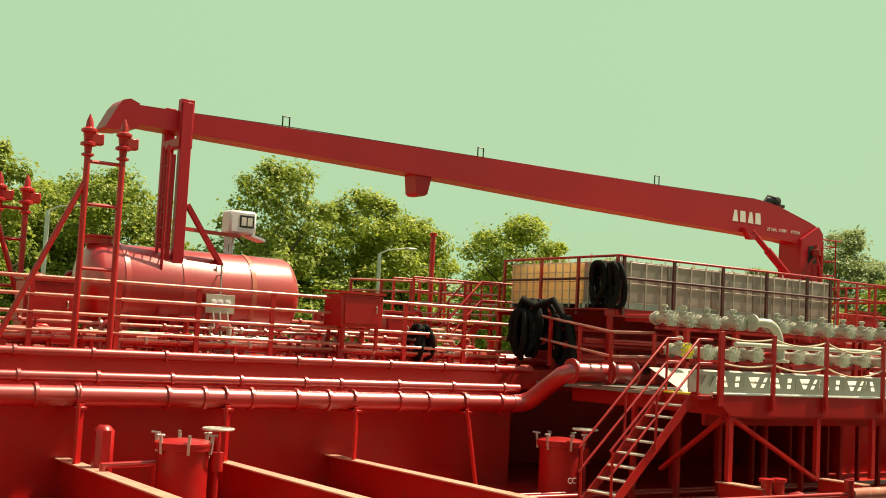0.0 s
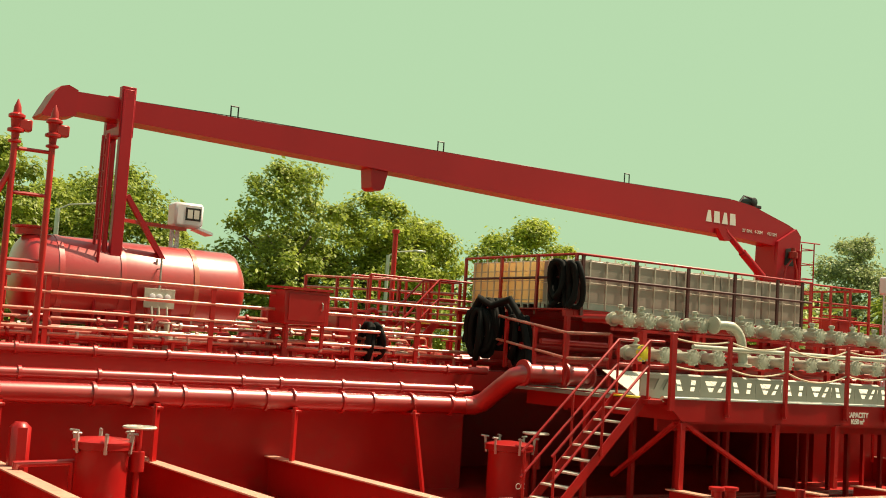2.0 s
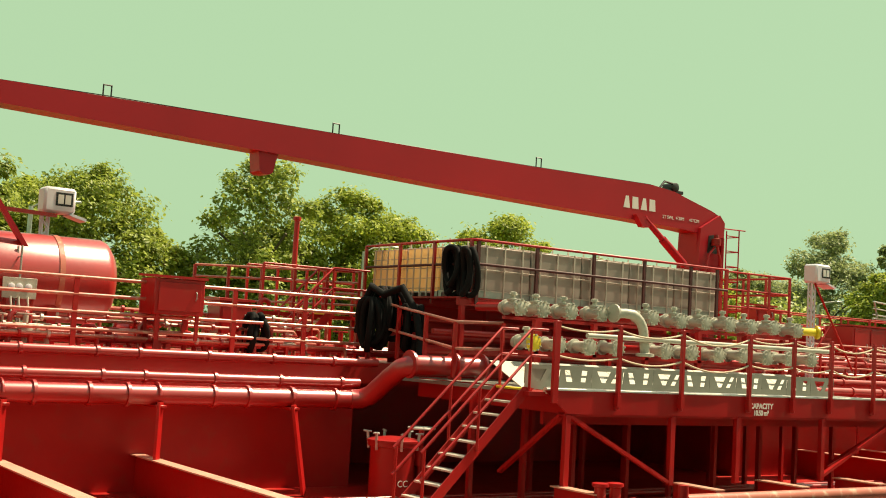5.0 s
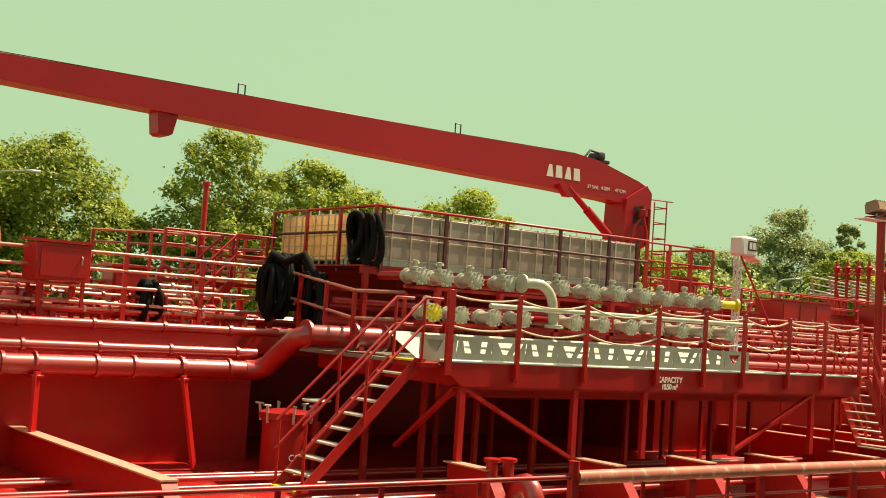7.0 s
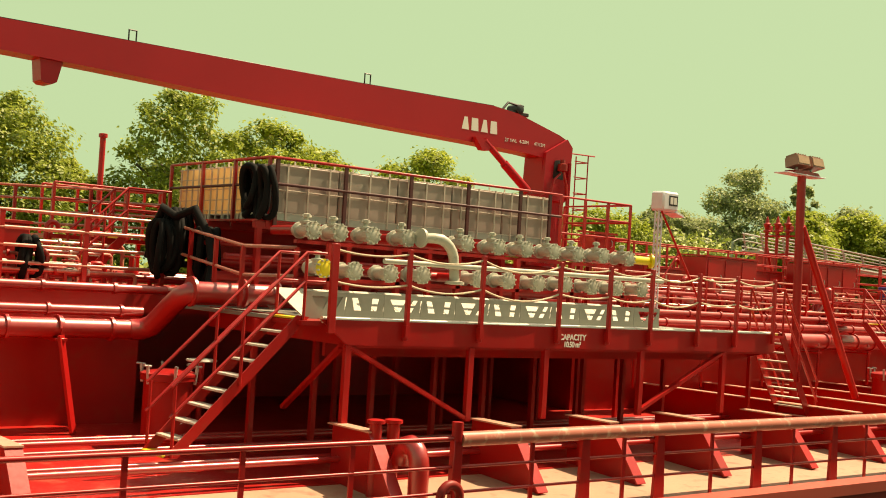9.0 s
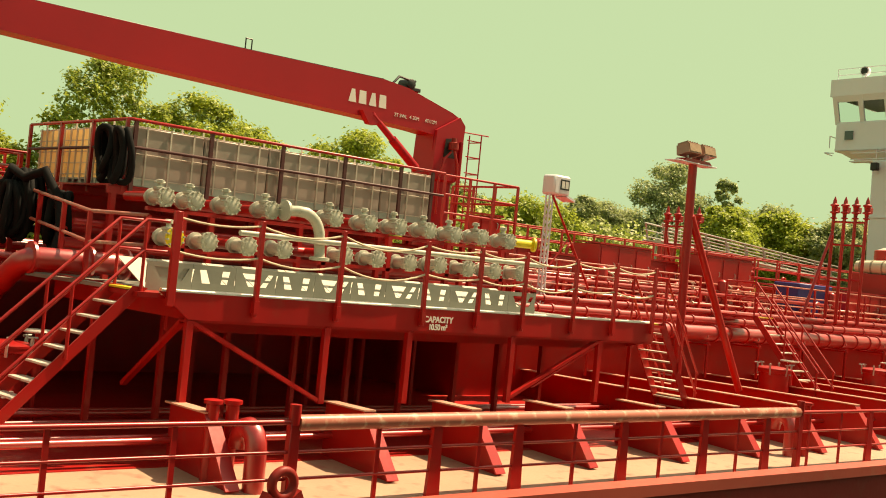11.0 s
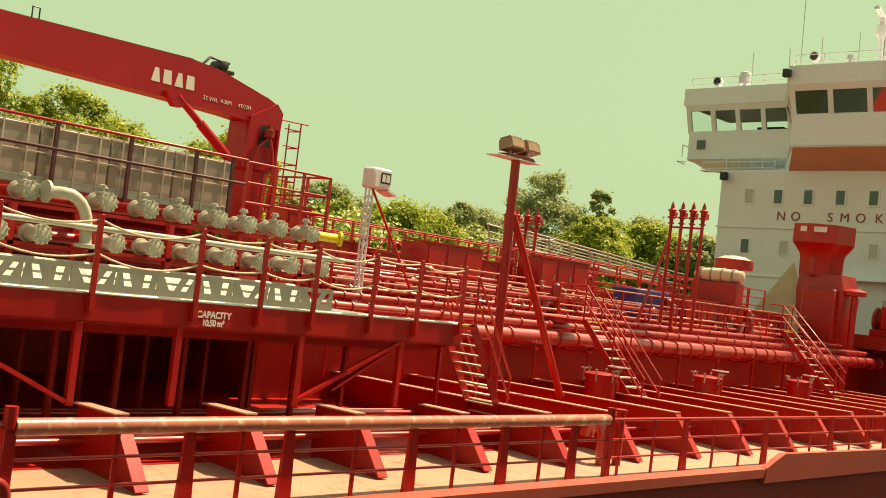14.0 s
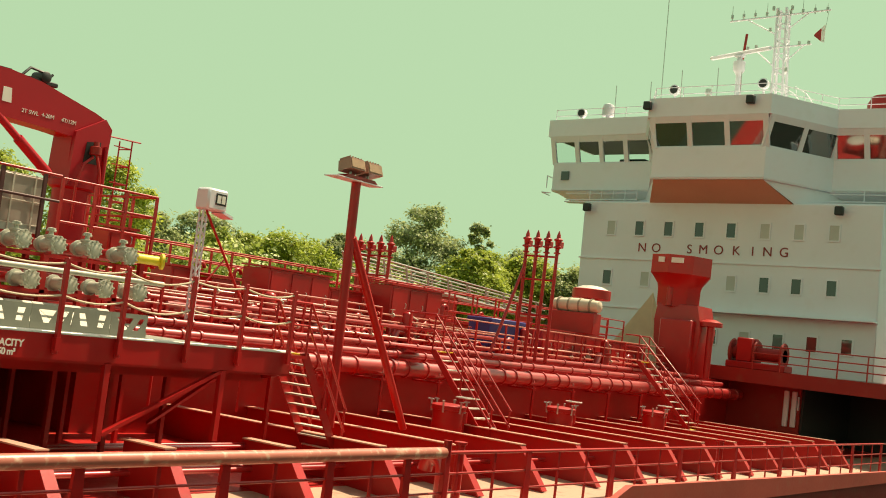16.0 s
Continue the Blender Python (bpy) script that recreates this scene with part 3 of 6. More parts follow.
def valve(base, label, tall, yellow=False):
    """A cargo valve on a short pipe that points to the quay, with its blank flange."""
    th = thing("manifold_valve", base, label, "valve", "manifold valves")
    x, y, z = base
    y0 = y - 0.1
    bm = B()
    tube(bm, [(x, y + 0.42, z), (x, y0, z)], 0.105, 14)
    part("pipe", bm, PALE, th)
    bm = B()
    lathe(bm, (x, y0 - 0.05, z), (0, 1, 0), [(0, 0.13), (0.005, 0.16), (0.05, 0.16), (0.055, 0.13)], 20)
    lathe(bm, (x, y0 - 0.065, z), (0, 1, 0), [(0, 0.085), (0.004, 0.095), (0.02, 0.095)], 14)
    fl = part("blank_flange", bm, YELLOW if yellow else PALE, th)
    bm = B()
    for k in range(10):
        a = k * math.pi / 5 + 0.2
        lathe(bm, (x + 0.145 * math.cos(a), y0 - 0.085, z + 0.145 * math.sin(a)), (0, 1, 0), [(0, 0.012), (0.002, 0.018), (0.16, 0.018), (0.162, 0.012)], 6)
    tagged(part("bolts", bm, PALE, fl), kind="stuff")
    bm = B()
    lathe(bm, (x, y0 + 0.36, z), (0, 1, 0), [(0, 0.11), (0.01, 0.145), (0.06, 0.145), (0.065, 0.11)], 18)
    part("body_flange", bm, PALE, th)
    if tall:
        bm = B()
        lathe(bm, (x, y0 + 0.20, z), (0, 0, 1), [(0, 0.10), (0.11, 0.09), (0.12, 0.11), (0.16, 0.11), (0.17, 0.045), (0.22, 0.04), (0.23, 0.07), (0.28, 0.07), (0.29, 0.03)], 12)
        part("bonnet", bm, PALE, th)
        bm = B()
        tube(bm, [(x - 0.09, y0 + 0.2, z + 0.24), (x + 0.09, y0 + 0.2, z + 0.24)], 0.022, 6)
        part("lever", bm, PALE, th)
    return th


def manifold():
    upper = valve((17.0, 16.95, 4.63), "pale grey cargo valve with blank flange on the manifold", True)
    xs = [17.55, 18.25, 19.05, 20.45, 21.27, 22.0, 22.76, 23.45, 24.2, 25.0]
    for x in xs:
        place_copy(upper, x, 16.95, 4.63 + 0.01 * math.sin(x * 5))
    lower = valve((17.6, 16.5, 3.98), "pale grey cargo valve with blank flange on the manifold", False)
    for x in (18.36, 19.08, 20.4, 21.15, 21.94, 22.7, 23.45, 24.2, 24.95):
        place_copy(lower, x, 16.5, 3.98 + 0.01 * math.cos(x * 5))
    # header pipes along the rows and red stands below
    th = thing("manifold_header", (17.0, 17.3, 3.2), "pale header pipes on red stands behind the valves", "pipe")
    for y, z, r, a, b in ((18.0, 4.60, 0.09, 17.9, 25.6), (17.6, 3.98, 0.09, 17.5, 25.4), (15.95, 4.18, 0.045, 17.9, 25.1)):
        bm = B()
        tube(bm, [(a, y, z), (b, y, z)], r, 12)
        part("header", bm, PALE if r < 0.06 else RED, th)
    for row_y, row_z, row in ((17.36, 4.63, [17.0, 17.55, 18.25, 19.05, 20.45, 21.27, 22.0, 22.76, 23.45, 24.2, 25.0]), (16.9, 3.98, [17.6, 18.36, 19.08, 20.4, 21.15, 21.94, 22.7, 23.45, 24.2, 24.95])):
        for x in row:
            bm = B()
            tube(bm, [(x, row_y, row_z), (x, row_y + 0.75, row_z)], 0.085, 10)
            part("branch", bm, RED, th)
    bm = B()
    box(bm, 16.8, 25.3, 17.0, 17.10, 4.40, 4.46)
    box(bm, 16.8, 25.3, 16.6, 16.70, 3.78, 3.84)
    part("support_beam", bm, RED, th)
    for x in (17.25, 18.7, 20.1, 21.6, 23.1, 24.6):
        bm = B()
        box(bm, x - 0.05, x + 0.05, 16.6, 16.7, 3.17, 4.42)
        part("stand", bm, RED, th)
    # crossover bend
    th = thing("crossover_pipe", (19.4, 16.7, 4.6), "pale curved crossover pipe joining the two valve rows", "pipe")
    bm = B()
    pts = [(19.25, 16.66, 4.66), (19.45, 16.58, 4.67)] + [(19.45 + 0.44 * math.sin(a), 16.5, 4.23 + 0.44 * math.cos(a)) for a in [i * math.pi / 2 / 6 for i in range(1, 7)]] + [(19.89, 16.45, 3.9)]
    tube(bm, pts, 0.095, 14)
    part("bend", bm, PALE, th)
    for o, ax in (((19.2, 16.68, 4.66), (1, 0, 0)), ((19.89, 16.48, 4.2), (0, 0, -1)), ((19.89, 16.45, 3.92), (0, 0, -1))):
        bm = B()
        lathe(bm, o, ax, [(0, 0.13), (0.01, 0.18), (0.06, 0.18), (0.07, 0.13)], 16)
        part("flange", bm, PALE, th)
    # yellow connections at either end
    valve((16.95, 16.45, 3.99), "pale cargo valve with a yellow blank flange", True, yellow=True)
    for x, y, z in ((25.55, 17.0, 4.62),):
        th = thing("yellow_connection", (x, y, z), "yellow painted hose connection with blank end", "valve", "hose connections")
        bm = B()
        tube(bm, [(x - 0.25, y, z), (x + 0.3, y, z)], 0.09, 12)
        part("pipe", bm, YELLOW, th)
        bm = B()
        lathe(bm, (x + 0.3, y - 0.02, z), (1, -0.5, 0), [(0, 0.11), (0.01, 0.15), (0.06, 0.15), (0.07, 0.1)], 16)
        part("blank_flange", bm, YELLOW, th)


def tote(base, mat, label):
    """A caged plastic bulk container on its pallet."""
    th = thing("bulk_container", base, label, "container", "bulk containers")
    x, y, z = base
    w, d, h = 1.40, 1.28, 1.06
    bm = B()
    box(bm, x + 0.006, x + w - 0.006, y + 0.012, y + d - 0.012, z + 0.13, z + h - 0.02, 0.022)
    part("bottle", bm, mat, th)
    bm = B()
    for i in range(3):
        box(bm, x, x + w, y + i * (d - 0.1) / 2, y + 0.1 + i * (d - 0.1) / 2, z, z + 0.11)
    box(bm, x, x + w, y, y + d, z + 0.10, z + 0.13)
    part("pallet", bm, STEEL, th)
    for f in (0.15, 0.55, 1.0) if mat is BOTTLE else (0.2, 0.4, 0.6, 0.8, 1.0):
        zz = z + h * f - 0.02
        bm = B()
        tube(bm, [(x, y, zz), (x + w, y, zz), (x + w, y + d, zz), (x, y + d, zz)], 0.009, 5, True)
        part("cage_ring", bm, BARGREY, th)
    bars = 3 if mat is BOTTLE else 5
    for i in range(bars):
        u = (i + 0.5) / bars
        for q in ((x + w * u, y - 0.012), (x + w * u, y + d), (x - 0.012, y + d * u), (x + w, y + d * u)):
            bm = B()
            box(bm, q[0] - 0.016, q[0] + 0.016, q[1] - 0.010, q[1] + 0.010, z + 0.02, z + h + (0.20 if q[1] > y + d - 0.01 else 0.0))
            part("cage_bar", bm, BARGREY, th)
    bm = B()
    lathe(bm, (x + w / 2, y + d / 2, z + h - 0.04), (0, 0, 1), [(0, 0.11), (0.05, 0.11), (0.06, 0.08)], 14)
    part("lid", bm, BLACK, th)
    return th


def containers():
    rack = thing("container_rack", (17.2, 18.5, 3.42), "red steel rack with guard rail carrying bulk containers", "rack")
    for y in (18.6, 20.4, 22.5):
        bm = B()
        box(bm, 16.9, 25.6, y, y + 0.12, 4.66, 4.80, 0.008)
        part("rack_beam", bm, RED, rack)
        for x in (17.0, 19.0, 21.0, 23.0, 25.4):
            bm = B()
            box(bm, x - 0.05, x + 0.05, y, y + 0.1, 3.17 if y < 19 else 3.42, 4.67)
            part("leg", bm, RED, rack)
    bm = B()
    box(bm, 16.95, 25.55, 18.6, 22.65, 4.80, 4.83)
    part("rack_floor", bm, RED, rack)
    # added panel: closes the view through so the space below reads as shade
    bm = B()
    box(bm, 17.05, 25.5, 21.3, 21.34, 3.42, 4.66)
    part("back_panel", bm, RED, rack)
    for y, z, r in ((18.75, 4.12, 0.06), (19.1, 3.75, 0.10), (19.5, 4.35, 0.05), (19.4, 4.0, 0.08)):
        bm = B()
        tube(bm, [(16.4, y, z), (25.9, y, z)], r, 10)
        part("service_pipe", bm, RED, rack)
    for x in (17.27, 18.79, 20.37, 21.88, 23.36, 24.25):
        bm = B()
        box(bm, x - 0.035, x + 0.035, 18.53, 18.58, 4.7, 5.96)
        part("guard_post", bm, GUARD, rack, "dark brown guard post")
    for z in (5.98, 5.50):
        bm = B()
        tube(bm, [(24.6, 18.55, z), (17.22, 18.55, z), (17.16, 18.62, z), (17.14, 22.6, z)], 0.028, 8)
        part("guard_rail", bm, RED if z > 5.8 else GUARD, rack)
    for y in (18.62, 19.9, 21.2, 22.6):
        bm = B()
        box(bm, 17.11, 17.17, y - 0.03, y + 0.03, 4.7, 5.98)
        part("guard_post", bm, RED, rack)
    grey = tote((17.32, 18.66, 4.84), BOTTLE, "plastic bulk container coloured shaded grey-brown, in a wire cage")
    for i in range(1, 5):
        place_copy(grey, 17.32 + 1.41 * i, 18.66, 4.84)
    yel = tote((17.32, 19.99, 4.84), YELLOWTOTE, "translucent bulk container coloured yellow for sun glow, in a wire cage")
    for i in range(5):
        for j in range(2):
            if i or j:
                place_copy(yel, 17.32 + 1.41 * i, 19.99 + 1.31 * j, 4.84)
    # coiled hoses against the rack
    for (x, y, z, ry, rz, turns) in ((17.02, 19.05, 5.36, 0.20, 0.46, 4), (17.04, 18.6, 5.34, 0.16, 0.44, 3), (16.2, 20.2, 4.36, 0.28, 0.58, 7), (15.85, 20.2, 4.2, 0.22, 0.5, 5), (16.45, 19.6, 4.1, 0.2, 0.5, 5), (13.6, 20.95, 3.86, 0.24, 0.38, 5)):
        th = thing("hose_coil", (x, y, z - rz), "tangled coil of thick black rubber hose", "hose", "hoses")
        rnd = random.Random(int(x * 100 + y * 10))
        for k in range(turns):
            bm = B()
            a0, b0, tw = ry * rnd.uniform(0.7, 1.25), rz * rnd.uniform(0.8, 1.05), rnd.uniform(-0.5, 0.5)
            cy, cx = y + rnd.uniform(-0.12, 0.12), x - 0.06 * (k - turns / 2) + rnd.uniform(-0.05, 0.05)
            top = z + rz
            pts = []
            for i in range(18):
                a = i * math.pi / 9
                sag = 1.0 + 0.12 * math.sin(3 * a + k)
                pts.append((cx + tw * math.cos(a) * ry + 0.05 * math.sin(2 * a + k), cy + a0 * sag * math.cos(a), top - b0 + b0 * math.sin(a)))
            tube(bm, pts, 0.06, 8, True)
            part("hose_turn", bm, BLACK, th)
    th = thing("hose_drape", (16.1, 19.9, 3.42), "thick black hose draped over the railing", "hose", "hoses")
    bm = B()
    tube(bm, [(15.75, 20.5, 4.0), (15.8, 20.4, 4.6), (15.86, 20.2, 4.95), (16.0, 19.95, 4.8), (16.2, 19.6, 4.95), (16.35, 19.3, 4.5), (16.3, 19.0, 3.9), (16.1, 18.7, 3.6), (16.0, 18.4, 3.5)], 0.075, 10)
    part("hose", bm, BLACK, th)


def crane():
    th = thing("deck_crane", (27.5, 21.9, 3.42), "dark red deck crane with its boom lowered onto a rest", "crane")
    Y0, Y1 = 21.62, 22.18
    bm = B()
    lathe(bm, (27.55, 21.9, 3.42), (0, 0, 1), [(0, 0.8), (0.04, 0.8), (0.05, 0.44), (2.7, 0.44), (2.75, 0.54), (2.9, 0.54), (2.92, 0.45)], 24)
    part("pedestal", bm, CRANE, th)
    bm = B()
    prism(bm, [(27.1, 6.2), (28.02, 6.2), (28.1, 7.62), (27.9, 7.82), (27.15, 7.4)], "y", 21.5, 21.6)
    prism(bm, [(27.1, 6.2), (28.02, 6.2), (28.1, 7.62), (27.9, 7.82), (27.15, 7.4)], "y", 22.2, 22.3)
    box(bm, 27.12, 27.95, 21.6, 22.2, 6.3, 7.3)
    part("slewing_column", bm, CRANE, th)
    # tapered box boom
    bm = B()
    side = [(7.42, 7.82), (7.42, 8.20), (15.1, 8.27), (21.3, 8.30), (25.4, 8.36), (26.2, 8.28), (27.7, 7.92), (27.95, 7.83), (28.08, 7.72), (28.15, 7.58), (28.17, 7.2), (26.6, 7.31), (24.8, 7.37), (22.4, 7.41), (18.9, 7.49), (15.1, 7.62), (9.0, 7.78)]
    prism(bm, side, "y", Y0, Y1)
    boom = part("boom", bm, CRANE, th)
    bm = B()
    prism(bm, [(6.86, 7.68), (7.08, 8.12), (7.18, 8.25), (7.32, 8.29), (7.5, 8.22), (7.5, 7.74), (7.2, 7.66), (6.9, 7.64)], "y", Y0 - 0.04, Y1 + 0.04)
    part("boom_head", bm, CRANE, boom)
    bm = B()
    prism(bm, [(13.98, 7.7), (14.44, 7.68), (14.34, 7.24), (14.26, 7.19), (14.10, 7.19), (14.03, 7.24)], "y", 21.68, 22.12)
    part("saddle_fin", bm, CRANE, boom)
    for x in (10.72, 15.81, 21.56):
        bm = B()
        zt = 8.19 + (x - 7.42) * 0.008
        tube(bm, [(x - 0.07, 21.75, zt), (x - 0.07, 21.75, zt + 0.26), (x + 0.09, 21.75, zt + 0.26), (x + 0.09, 21.75, zt)], 0.016, 6)
        part("hoop", bm, DARK, boom)
    bm = B()
    tube(bm, [(7.6, 21.9, 8.24), (10.7, 21.75, 8.27), (15.8, 21.75, 8.30), (21.5, 21.75, 8.33), (25.6, 21.9, 8.42)], 0.010, 5)
    part("hoist_wire", bm, DARK, boom)
    bm = B()
    lathe(bm, (26.35, 21.7, 8.42), (0, 1, 0), [(0, 0.1), (0.02, 0.13), (0.4, 0.13), (0.42, 0.1)], 12)
    box(bm, 25.95, 26.7, 21.75, 22.05, 8.26, 8.36, 0.02)
    tube(bm, [(25.75, 21.75, 8.32), (25.95, 21.75, 8.54), (26.4, 21.75, 8.50)], 0.03, 6)
    tube(bm, [(26.5, 21.95, 8.38), (26.66, 21.95, 8.56)], 0.03, 6)
    part("winch", bm, DARK, boom)
    # flat dark plate painted as the column's shaded recess; slewing motor, hoses and ring
    bm = B()
    prism(bm, [(27.42, 6.75), (27.80, 6.75), (27.84, 7.28), (27.46, 7.22)], "y", 21.485, 21.497)
    part("recess", bm, DARK, th)
    bm = B()
    lathe(bm, (27.62, 21.36, 6.95), (0, 0, 1), [(0, 0.1), (0.01, 0.13), (0.18, 0.13), (0.2, 0.07), (0.3, 0.06)], 12)
    part("slewing_motor", bm, HULLP, th)
    bm = B()
    tube(bm, [(27.85, 21.45, 5.2), (27.88, 21.38, 6.0), (27.8, 21.36, 6.6), (27.7, 21.4, 6.95)], 0.035, 8)
    tube(bm, [(27.3, 21.45, 5.3), (27.22, 21.36, 6.2), (27.35, 21.36, 6.7), (27.6, 21.4, 6.9)], 0.03, 8)
    part("hydraulic_hose", bm, RED, th)
    bm = B()
    tube(bm, [(27.98, 21.46, 4.0), (27.98, 21.46, 7.2)], 0.05, 8)
    part("riser_pipe", bm, CRANE, th)
    # luffing cylinder
    bm = B()
    tube(bm, [(26.6, 21.55, 6.35), (25.75, 21.55, 6.95)], 0.11, 12)
    tube(bm, [(25.75, 21.55, 6.95), (25.05, 21.55, 7.45)], 0.08, 12)
    prism(bm, [(24.7, 7.5), (25.4, 7.45), (25.15, 7.2), (24.95, 7.2)], "y", 21.48, 21.66)
    part("luffing_cylinder", bm, CRANE, th)
    # maker's mark as four plain blocks, and the load marking
    for i in range(4):
        bm = B()
        xa = 24.36 + i * 0.31
        prism(bm, [(xa + (0.07 if i in (0, 2) else 0), 7.97), (xa + (0.17 if i in (0, 2) else 0.2), 7.97), (xa + 0.23, 7.66), (xa, 7.66)], "y", Y0 - 0.005, Y0 + 0.003)
        part("mark", bm, LETTER_W, boom, "white painted block of the maker's mark")
    for word, wx, wz in (("2T SWL", 26.0, 7.53), ("4-20M", 26.45, 7.54), ("4T/12M", 27.0, 7.54)):
        lettering("lettering", word, 0.125, facing_quay(wx, Y0 - 0.004, wz), LETTER_W, boom, "small white load marking", 1.0)
    # access ladder with back hoops
    bm = B()
    for y in (21.55, 22.0):
        tube(bm, [(28.75, y, 5.0), (28.75, y, 7.5)], 0.02, 6)
    for k in range(6):
        z = 5.2 + 0.42 * k
        tube(bm, [(28.25, 21.55, z), (28.75, 21.55, z), (28.75, 22.0, z)], 0.014, 5)
    tube(bm, [(28.1, 21.55, 7.48), (29.0, 21.55, 7.50)], 0.018, 6)
    part("ladder", bm, CRANE, th)


def boom_rest():
    th = thing("boom_rest", (8.4, 21.9, 3.42), "tall red boom rest with ladder and diagonal braces", "crane rest")
    for y in (21.45, 22.35):
        bm = B()
        box(bm, 8.30, 8.52, y - 0.08, y + 0.08, 3.42, 8.36, 0.01)
        part("column", bm, CRANE, th)
    bm = B()
    box(bm, 8.27, 8.55, 21.40, 21.56, 7.45, 8.42, 0.01)
    box(bm, 8.3, 8.5, 21.45, 22.35, 7.50, 7.66)
    part("cradle", bm, CRANE, th)
    bm = B()
    beam(bm, (8.55, 21.45, 6.35), (9.7, 21.45, 4.7), 0.11, 0.09)
    part("brace", bm, CRANE, th)
    bm = B()
    for y in (21.3, 21.6):
        tube(bm, [(8.05, y, 3.42), (8.05, y, 7.45)], 0.03, 6)
    for k in range(12):
        tube(bm, [(8.05, 21.3, 3.75 + 0.3 * k), (8.05, 21.6, 3.75 + 0.3 * k)], 0.014, 5)
    tube(bm, [(8.05, 21.45, 7.42), (8.32, 21.45, 7.46)], 0.025, 6)
    part("ladder", bm, CRANE, th)
    bm = B()
    tube(bm, [(8.2, 21.45, 3.42), (8.2, 21.45, 7.3)], 0.05, 8)
    part("cable_pipe", bm, CRANE, th)


def deck_tank():
    th = thing("deck_tank", (8.8, 22.3, 3.42), "glossy red horizontal storage tank on saddles", "tank")
    c = (6.75, 22.3, 4.68)
    bm = B()
    lathe(bm, c, (1, 0, 0), [(-0.12, 0.05), (-0.08, 0.35), (0.0, 0.62), (0.12, 0.78), (0.22, 0.82), (4.12, 0.82), (4.22, 0.78), (4.34, 0.62), (4.42, 0.35), (4.46, 0.05)], 40)
    part("shell", bm, TANKP, th)
    for x in (7.35, 8.5, 9.95):
        bm = B()
        lathe(bm, (x, 22.3, 4.68), (1, 0, 0), [(0, 0.815), (0.001, 0.835), (0.10, 0.835), (0.101, 0.815)], 40)
        part("band", bm, NOSEPIPE if x > 9 else TANKP, th)
    for x in (7.4, 9.9):
        bm = B()
        prism(bm, [(21.6, 3.42), (23.0, 3.42), (22.95, 4.2), (22.6, 3.95), (22.3, 3.88), (22.0, 3.95), (21.65, 4.2)], "x", x - 0.08, x + 0.08)
        part("saddle", bm, RED, th)
    bm = B()
    lathe(bm, (7.0, 22.3, 5.45), (0, 0, 1), [(0, 0.3), (0.12, 0.3), (0.13, 0.36), (0.17, 0.36), (0.18, 0.1)], 16)
    part("manhole", bm, RED, th)
    bm = B()
    for y in (21.35, 21.6):
        tube(bm, [(9.2, y - 0.0, 3.5), (9.2, y, 5.2)], 0.02, 6)
    for k in range(6):
        tube(bm, [(9.2, 21.35, 3.7 + 0.26 * k), (9.2, 21.6, 3.7 + 0.26 * k)], 0.013, 5)
    part("ladder", bm, STEEL, th)


def number_sign(base, top, label, stay):
    """White box with a dark panel on a lattice post."""
    x, y, z = base
    th = thing("indicator_box", base, label, "sign", "indicator boxes")
    bm = B()
    for dx in (-0.06, 0.06):
        for dy in (-0.06, 0.06):
            tube(bm, [(x + dx, y + dy, z), (x + dx, y + dy, top)], 0.024, 5)
    k = int((top - z) / 0.16)
    for i in range(k):
        zz = z + 0.16 * i
        s = 0.06 if i % 2 else -0.06
        tube(bm, [(x - s, y - 0.06, zz), (x + s, y - 0.06, zz + 0.16)], 0.022, 4)
        tube(bm, [(x - 0.06, y - s, zz), (x - 0.06, y + s, zz + 0.16)], 0.022, 4)
    part("lattice_post", bm, WHITE, th)
    bm = B()
    box(bm, x - 0.10, x + 0.52, y - 0.22, y + 0.22, top, top + 0.50, 0.05)
    prism(bm, [(x + 0.45, top + 0.02), (x + 0.75, top - 0.06), (x + 0.75, top - 0.12), (x + 0.40, top - 0.02)], "y", y - 0.2, y + 0.2)
    bx = part("box", bm, WHITE, th)
    bm = B()
    box(bm, x + 0.12, x + 0.45, y - 0.228, y - 0.21, top + 0.14, top + 0.40)
    part("panel", bm, DARK, bx)
    for i in range(2):
        bm = B()
        box(bm, x + 0.16 + 0.14 * i, x + 0.27 + 0.14 * i, y - 0.234, y - 0.226, top + 0.18, top + 0.36)
        part("display_bar", bm, LETTER_W, bx)
    if stay:
        bm = B()
        tube(bm, [(x, y - 0.1, top - 0.02), (x + stay, y - 0.1, z + 0.6)], 0.03, 6)
        tube(bm, [(x + 0.05, y - 0.1, z + 1.0), (x + 0.45 * stay, y - 0.1, top - 0.45 * (top - z - 0.6))], 0.02, 6)
        part("stay", bm, RED, th)


